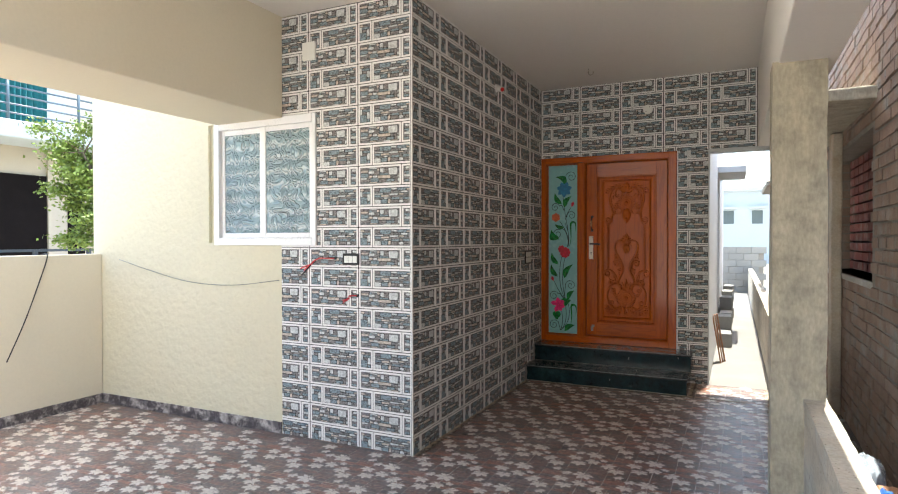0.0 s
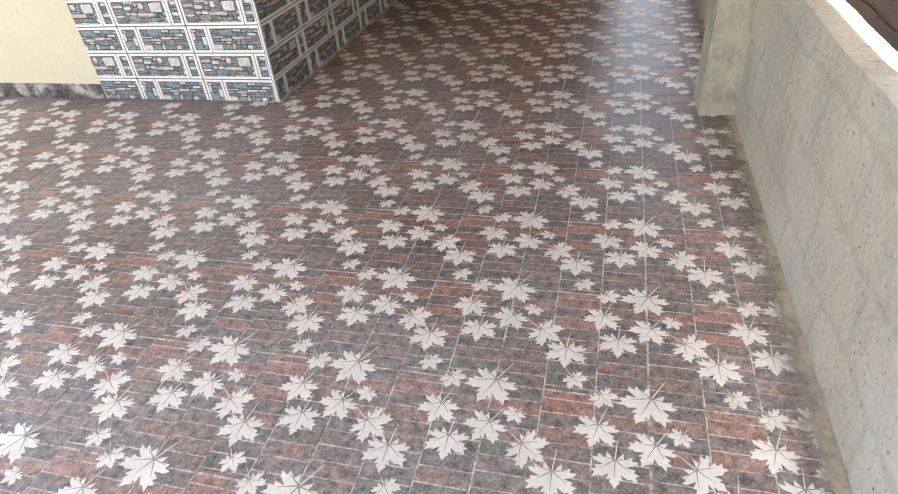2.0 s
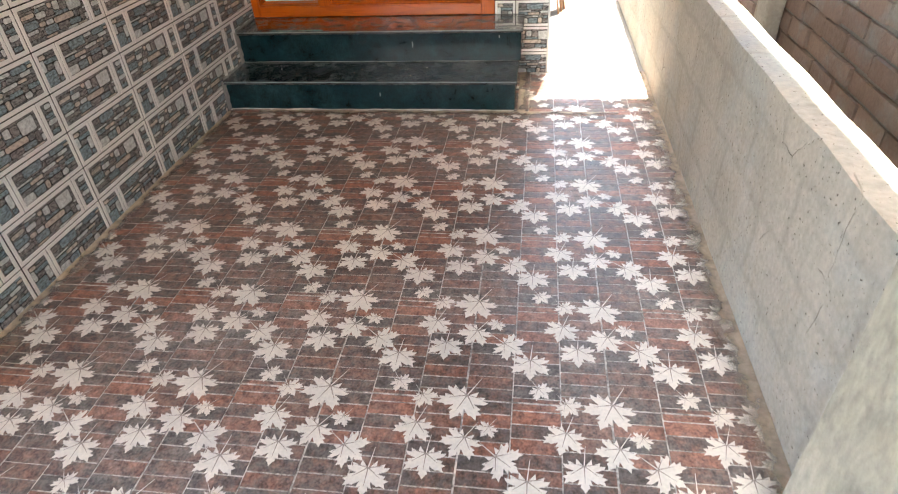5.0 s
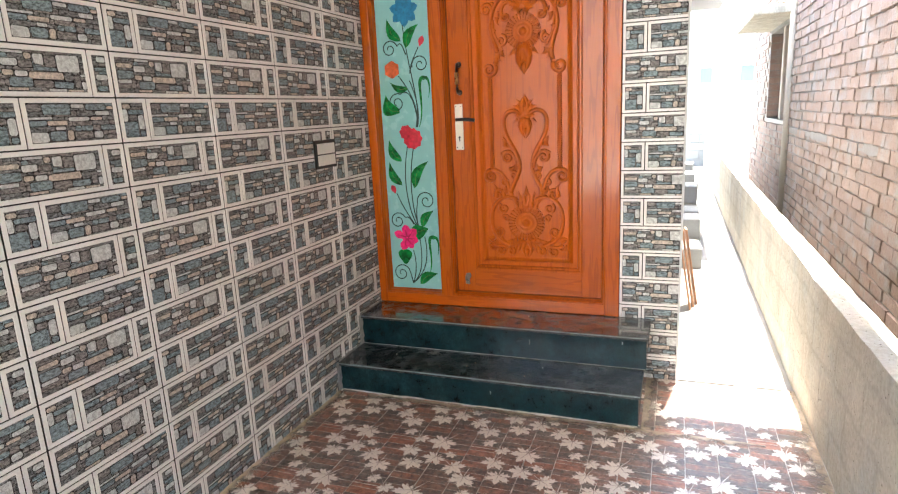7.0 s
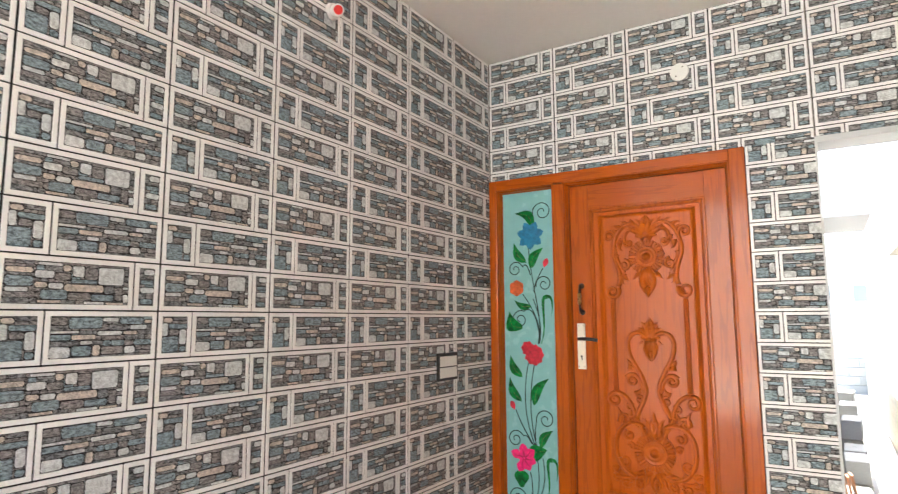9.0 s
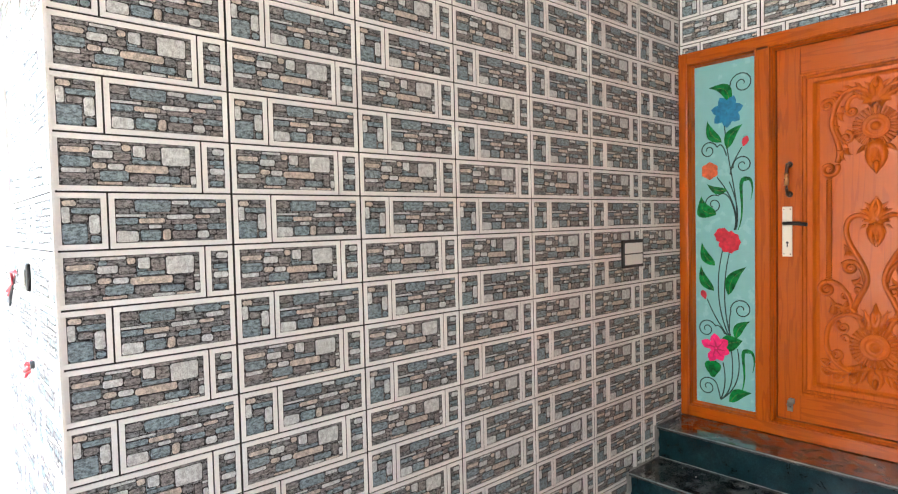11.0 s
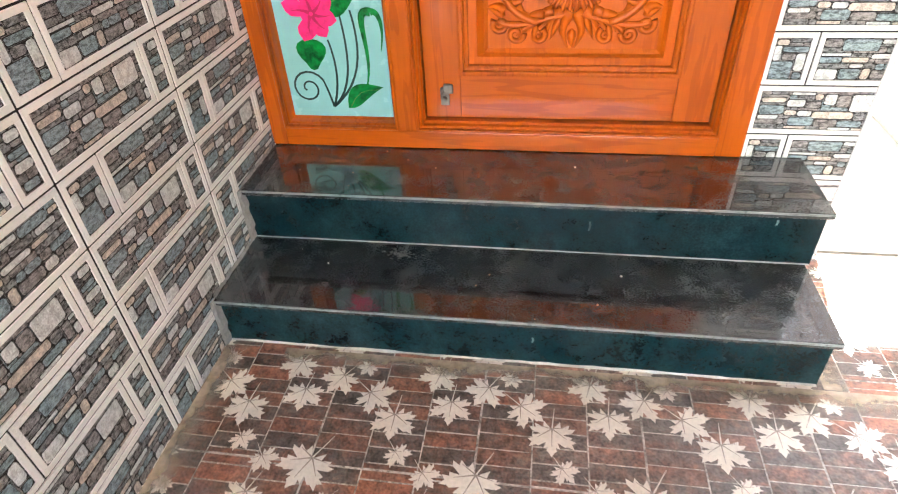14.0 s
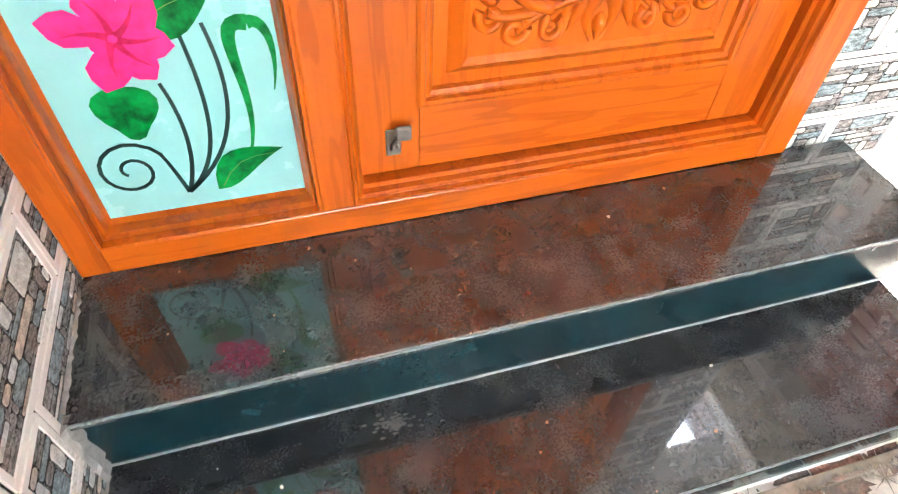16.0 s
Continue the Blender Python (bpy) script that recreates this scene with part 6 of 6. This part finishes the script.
for w in (W1, W2):                              # brick reveals of the window openings
    z = w[2] + 0.01
    while z < w[3] - 0.08:
        b = len(rest_v)
        ya, yb = w[1] - 0.02 + random.uniform(-0.006, 0.006), w[1] + 0.01
        rest_v += [(BX + 0.004, ya, z), (BX + 0.215, ya, z), (BX + 0.215, ya, z + 0.075), (BX + 0.004, ya, z + 0.075), (BX + 0.004, yb, z), (BX + 0.215, yb, z), (BX + 0.215, yb, z + 0.075), (BX + 0.004, yb, z + 0.075)]
        rest_f += [tuple(b + q for q in f) for f in ((0, 1, 2, 3), (0, 4, 5, 1), (2, 6, 7, 3), (0, 3, 7, 4))]
        z += 0.09
me = bpy.data.meshes.new("brickwork")
me.from_pydata(rest_v, [], rest_f)
me.materials.append(BRICKS)
ob = new("brickwork", me)
ob.parent = bh
ob.location = -place(bh)
tagged(ob, "weathered red bricks with wide mortar joints", kind="stuff")

# house with balcony beyond the yard wall
NX = -13.0
nb = thing("balcony_house", (NX - 3, 6.5, -0.06), "two-storey beige house with a balcony rail", "house")
bm = bmesh.new()
box(bm, NX - 5, NX, 1.0, 12.0, -0.06, 7.0)
part("wall", bm, BEIGE, nb)
bm = bmesh.new()
box(bm, NX, NX + 1.1, 1.0, 12.0, 3.40, 3.72, bevel=0.02)
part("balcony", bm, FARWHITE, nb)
bm = bmesh.new()
box(bm, NX + 0.002, NX + 0.05, 6.47, 6.85, 3.72, 7.0)
part("pilaster", bm, FARWHITE, nb)
bm = bmesh.new()
low = [bm.verts.new((NX + 0.06 + 0.045 * math.sin(k * 1.3), 5.40 + 0.0212 * k, 3.73)) for k in range(50)]
high = [bm.verts.new(v.co + Vector((0, 0, 1.67))) for v in low]
for k in range(49):
    bm.faces.new((low[k], low[k + 1], high[k + 1], high[k]))
part("curtain", bm, TEAL, nb, "teal curtain", smooth=True)
# flat near-black panels: the shade inside the doorways is put into their colour
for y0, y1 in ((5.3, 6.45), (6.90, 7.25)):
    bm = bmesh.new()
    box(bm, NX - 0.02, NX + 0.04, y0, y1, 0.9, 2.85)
    part("door", bm, DOORWAY_SHADE, nb, "doorway panel coloured near-black for the shade inside")
bm = bmesh.new()
box(bm, NX + 0.003, NX + 0.06, 6.47, 6.85, -0.05, 3.39)
part("pilaster", bm, BEIGE, nb)
for k in range(5):
    bm = bmesh.new()
    z = 3.85 + 0.16 * k
    rod(bm, (NX + 1.02, 1.1, z), (NX + 1.02, 11.9, z), 0.018 if k < 4 else 0.03, 8)
    part("rail", bm, BALCONY_RAIL, nb)
for k in range(9):
    bm = bmesh.new()
    y = 1.3 + 1.3 * k
    rod(bm, (NX + 1.02, y, 3.72), (NX + 1.02, y, 4.52), 0.028, 8)
    part("rail_post", bm, BALCONY_RAIL, nb)
fence = thing("street_fence", (NX + 3.2, 6, -0.06), "dark painted low rail fence in front of the house", "fence")
for z in (1.02, 1.22, 1.36):
    bm = bmesh.new()
    box(bm, NX + 3.18, NX + 3.22, 1, 12, z, z + 0.04)
    part("rail", bm, RAIL, fence)
for k in range(14):
    bm = bmesh.new()
    y = 1 + 0.84 * k
    box(bm, NX + 3.17, NX + 3.23, y, y + 0.05, -0.06, 1.4)
    part("post", bm, RAIL, fence)

# tree
TX, TY = -8.74, 4.74
tree = thing("tree", (TX, TY, -0.06), "small light green street tree with feathery foliage", "tree")
random.seed(33)
bm = bmesh.new()
limbs = [((TX, TY, -0.06), (TX + 0.05, TY, 1.3), 0.06, 0.045)]
tips = []
for k in range(9):
    a = k * 0.7 + random.uniform(-0.2, 0.2)
    b0 = Vector((TX + 0.05, TY, 1.25 + 0.13 * k))
    b1 = b0 + Vector((math.cos(a) * 0.42, math.sin(a) * 0.36, random.uniform(0.25, 0.75)))
    limbs.append((tuple(b0), tuple(b1), 0.028, 0.012))
    for q in range(4):
        b2 = b1 + Vector((random.uniform(-0.36, 0.36), random.uniform(-0.32, 0.32), random.uniform(-0.4, 0.45)))
        limbs.append((tuple(b0.lerp(b1, random.uniform(0.5, 1))), tuple(b2), 0.012, 0.004))
        tips.append(b2)
limbs.append(((TX + 0.05, TY, 1.3), (TX + 0.1, TY + 0.1, 2.6), 0.045, 0.02))
tips += [Vector((TX + random.uniform(-0.5, 0.55), TY + random.uniform(-0.5, 0.6), random.uniform(1.5, 3.0))) for _ in range(40)]
for a, b, r0, r1 in limbs:
    rod(bm, a, b, r0, 7, r2=r1)
part("trunk", bm, BARK, tree)
vs, fs = [], []
for tp in tips:
    for q in range(230):
        c = tp + Vector((random.gauss(0, 0.12), random.gauss(0, 0.12), random.gauss(0, 0.06)))
        d = Vector((random.gauss(0, 1), random.gauss(0, 1), random.gauss(-0.3, 0.6))).normalized()
        e = d.cross(Vector((random.gauss(0, 1), random.gauss(0, 1), random.gauss(0, 1)))).normalized()
        ln, wd = random.uniform(0.045, 0.075), random.uniform(0.013, 0.022)
        b = len(vs)
        vs += [tuple(c), tuple(c + d * ln * 0.5 + e * wd), tuple(c + d * ln), tuple(c + d * ln * 0.5 - e * wd)]
        fs.append((b, b + 1, b + 2, b + 3))
me = bpy.data.meshes.new("crown")
me.from_pydata(vs, [], fs)
me.materials.append(LEAFG)
ob = new("crown", me)
ob.parent = tree
ob.location = -place(tree)

# the gap's shade is put into the dark colour of this soil strip
GAP_SHADE = mat("shaded_gap_soil", (0.085, 0.068, 0.052), 0.95, vary=0.35, scale=5, fine=60, bump=0.8)
structure("gap_shade_strip", GAP_SHADE, (0.312, BX + 0.005, -3.0, 13.5, -0.2, -0.056), label="soil strip coloured dark for the shade between the low wall and the brick house", category="soil")
# rubble strip between the low wall and the brick house
random.seed(44)
vs, fs = [], []
for k in range(500):
    x, y, s = random.uniform(0.34, 0.72), random.uniform(-2, 13), random.uniform(0.01, 0.045)
    b = len(vs)
    for dx, dy, dz in ((-1, -1, 0), (1, -1, 0), (1, 1, 0), (-1, 1, 0), (-0.6, -0.5, 1), (0.5, -0.6, 1), (0.6, 0.5, 1), (-0.5, 0.6, 1)):
        vs.append((x + dx * s * random.uniform(0.6, 1), y + dy * s * random.uniform(0.6, 1), -0.06 + dz * s * random.uniform(0.6, 1)))
    fs += [tuple(b + q for q in f) for f in ((4, 5, 6, 7), (0, 1, 5, 4), (1, 2, 6, 5), (2, 3, 7, 6), (3, 0, 4, 7))]
me = bpy.data.meshes.new("rubble")
me.from_pydata(vs, [], fs)
me.materials.append(BLOCKM)
tagged(new("rubble", me), "broken mortar and stone rubble in the gap", "rubble", kind="stuff")

def plastic_bag(at, r, material, seed, label):
    """A crumpled bag: a ball pushed in and out by two sizes of noise, flattened underneath."""
    bm = bmesh.new()
    bmesh.ops.create_icosphere(bm, subdivisions=4, radius=1.0)
    off = Vector((seed * 7.3, seed * 1.7, seed * 3.1))
    for v in bm.verts:
        d = 1 + 0.35 * noise.noise(v.co * 1.6 + off) - 0.22 * abs(noise.noise(v.co * 4.5 + off))
        v.co = Vector((v.co.x * r[0] * d, v.co.y * r[1] * d, max(v.co.z, -0.55) * r[2] * d))
        v.co += Vector(at) + Vector((0, 0, 0.55 * r[2]))
    ob = part("plastic_bag", bm, material, smooth=True)
    return tagged(ob, label, "bag", group="rubbish in the gap")


BAG_W = mat("clear_plastic_bag", (0.34, 0.38, 0.42), 0.25, vary=0.2, scale=20, bump=0.5, bump_scale=40)
BAG_B = mat("blue_plastic_bag", (0.03, 0.13, 0.48), 0.3, vary=0.3, scale=14, bump=0.5, bump_scale=40)
plastic_bag((0.55, 2.95, -0.062), (0.12, 0.30, 0.22), BAG_W, 1, "crumpled pale plastic bags heaped against the brick wall")
plastic_bag((0.54, 2.30, -0.062), (0.12, 0.26, 0.24), BAG_B, 2, "crumpled bright blue plastic bag among the rubble")
plastic_bag((0.53, 1.75, -0.062), (0.12, 0.22, 0.22), BAG_W, 3, "crumpled white plastic bag among the rubble")
brick_bit = thing("broken_brick", (0.6, 2.62, -0.06), "broken orange brick lying on the rubbish", "brick")
bm = bmesh.new()
box(bm, 0.56, 0.66, 2.52, 2.70, -0.06, 0.215, bevel=0.008)
part("block", bm, PLANK, brick_bit)

# ---- floor tiles: strips of printed planks with scattered maple leaves ----
def maple(size, ang):
    """Outline of a maple leaf about its centre."""
    half = ((0.54, 90), (0.44, 82), (0.42, 76), (0.33, 77), (0.39, 66), (0.24, 62), (0.40, 50), (0.42, 43), (0.55, 38), (0.45, 30), (0.50, 20), (0.38, 20), (0.40, 10), (0.22, 8), (0.40, -6), (0.47, -16), (0.34, -20), (0.40, -32), (0.22, -38), (0.32, -60), (0.10, -80))
    pts = [(r, a) for r, a in half] + [(r, 180 - a) for r, a in reversed(half[1:])]
    return [(size * r * math.cos(radians(a + ang)), size * r * math.sin(radians(a + ang))) for r, a in pts]


LEAVES = ((0.0, 0.0, 0.148, 155), (0.18, -0.23, 0.064, 150), (0.02, -0.34, 0.116, 152), (0.27, -0.46, 0.118, 235), (-0.20, -0.49, 0.118, 180), (-0.31, -0.25, 0.116, 165),
          (-0.29, 0.0, 0.080, 222), (-0.48, 0.12, 0.074, 220), (-0.55, 0.37, 0.126, 180))


def floor_tile_mesh(cut=None, bed=True, ucut=None):
    rnd = random.Random(8)
    bm = bmesh.new()
    g = 0.0016
    if bed:
        box2(bm, g, FT - g, g, FT - g, -0.010, -0.0012, 3, 0.0006)
        for c in range(3):
            rows = 9
            for r in range(rows):
                off = (0.0, 0.4, 0.75)[c] * FT / rows
                v0, v1 = max(g, r * FT / rows + off - FT / rows * (off > 0)), min(FT - g, (r + 1) * FT / rows + off - FT / rows * (off > 0))
                if r == rows - 1 and off:
                    v1 = min(FT - g, v1)
                if v1 - v0 < 0.006:
                    continue
                u0, u1 = c * FT / 3 + 0.0016, (c + 1) * FT / 3 - 0.0016
                merge = rnd.random() < 0.25
                box2(bm, max(u0, g + 0.001), min(u1, FT - g - 0.001), v0 + (0.0004 if merge else 0.0015), v1 - 0.0015, -0.0014, 0.0 - rnd.uniform(0, 0.0004), rnd.choice((0, 0, 0, 1, 1, 2, 2)), 0.0008)
            if c:
                box2(bm, max(c * FT / 3 + 0.0016, g), (c + 1) * FT / 3 - 0.003, FT - FT / 9 * (1 - (0.4, 0.75)[c - 1]) + 0.002, FT - g - 0.001, -0.0018, -0.0003, c, 0.0008)
    for k, (u, v, s, a) in enumerate(LEAVES):
        cu, cv = u * FT, v * FT
        vs = [bm.verts.new((cu + p, cv + q, 0.0011 + 0.00008 * k)) for p, q in maple(s, a - 90 + 90)]
        f = bm.faces.new(vs)
        f.material_index = 4
        f.normal_update()
        if f.normal.z < 0:
            f.normal_flip()
        for t, ln in ((90, 0.42), (38, 0.36), (142, 0.36), (-10, 0.3), (190, 0.3), (-95, 0.50)):
            d = Vector((math.cos(radians(t + a)), math.sin(radians(t + a)), 0))
            e = Vector((-d.y, d.x, 0)) * s * 0.014
            o_ = Vector((cu, cv, 0.0019 + 0.00008 * k)) - Vector((math.cos(radians(90 + a)), math.sin(radians(90 + a)), 0)) * s * 0.1
            q = [bm.verts.new(o_ + e), bm.verts.new(o_ - e), bm.verts.new(o_ + d * s * ln - e * 0.3), bm.verts.new(o_ + d * s * ln + e * 0.3)]
            f = bm.faces.new(q)
            f.material_index = 4 if t == -95 else 5
            f.normal_update()
            if f.normal.z < 0:
                f.normal_flip()
    if cut is not None:
        bmesh.ops.bisect_plane(bm, geom=bm.verts[:] + bm.edges[:] + bm.faces[:], plane_co=(0, cut, 0), plane_no=(0, 1, 0), clear_outer=True)
    if ucut is not None:
        bmesh.ops.bisect_plane(bm, geom=bm.verts[:] + bm.edges[:] + bm.faces[:], plane_co=(ucut, 0, 0), plane_no=(1, 0, 0), clear_outer=True)
    bmesh.ops.triangulate(bm, faces=[f for f in bm.faces if len(f.verts) > 4])
    me = bpy.data.meshes.new("floor_tile")
    bm.to_mesh(me)
    bm.free()
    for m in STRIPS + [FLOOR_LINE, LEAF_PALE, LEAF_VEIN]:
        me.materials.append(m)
    return me


whole = floor_tile_mesh()
last_row = floor_tile_mesh((YD - 0.004 - (FY + 9 * FTY)) * FT / FTY)
for j in range(-13, 10):
    for i in range(-14, 1):
        x, y = FX + i * FT, FY + j * FTY
        if y > YF - 0.15 and x + FT < XS + 0.02:
            continue
        ob = new("floor_tile", last_row if j == 9 else whole)
        ob.parent = floor
        ob.location = (x, y, 0)
        ob.scale = (1, FTY / FT, 1)
side_leaves = floor_tile_mesh(None, False, XR - 0.002 - (FX + FT))
end_leaves = floor_tile_mesh((YD - 0.004 - (FY + 10 * FTY)) * FT / FTY, False)
corner_leaves = floor_tile_mesh((YD - 0.004 - (FY + 10 * FTY)) * FT / FTY, False, XR - 0.002 - (FX + FT))
for j in range(-13, 11):
    ob = new("leaf_edge_tile", side_leaves if j < 10 else corner_leaves)
    ob.parent = floor
    ob.location = (FX + FT, FY + j * FTY, 0)
    ob.scale = (1, FTY / FT, 1)
for i in range(-4, 1):
    ob = new("leaf_edge_tile", end_leaves)
    ob.parent = floor
    ob.location = (FX + i * FT, FY + 10 * FTY, 0)
    ob.scale = (1, FTY / FT, 1)
edge_fill = structure("floor_edge", CONCRETE, (FX + FT, XR + 0.01, YB, YD, -0.1, -0.001), label="cement fillet along the low wall", category="trim")


# dried cement along the wall feet and before the steps
def smear(name, x0, x1, y0, y1, material, label):
    bm = bmesh.new()
    box(bm, x0, x1, y0, y1, 0.0035, 0.0042)
    tagged(part(name, bm, material), label, "stain", kind="structure")


SMEAR = (0.46, 0.37, 0.275)
smear("smear_low_wall", XR - 0.20, XR - 0.001, YB, YD, smear_mat("smear_by_low_wall", SMEAR, "X", XR, 0.15, -1), "dry tan cement smeared on tiles beside the low wall")
smear("smear_side_wall", XS + 0.004, XS + 0.18, YF, 5.07, smear_mat("smear_by_side_wall", SMEAR, "X", XS, 0.13, 1), "dry tan cement smeared on tiles beside the tiled wall")
smear("smear_steps", XS + 0.19, XR - 0.21, 4.94, 5.076, smear_mat("smear_by_steps", SMEAR, "Y", 5.08, 0.11, -1), "dry tan cement smeared on tiles before the steps")
smear("smear_corner", -0.545, XR - 0.21, 5.08, YD - 0.01, smear_mat("smear_by_step_end", SMEAR, "X", -0.55, 0.16, 1), "dry tan cement smeared on tiles beside the step ends")
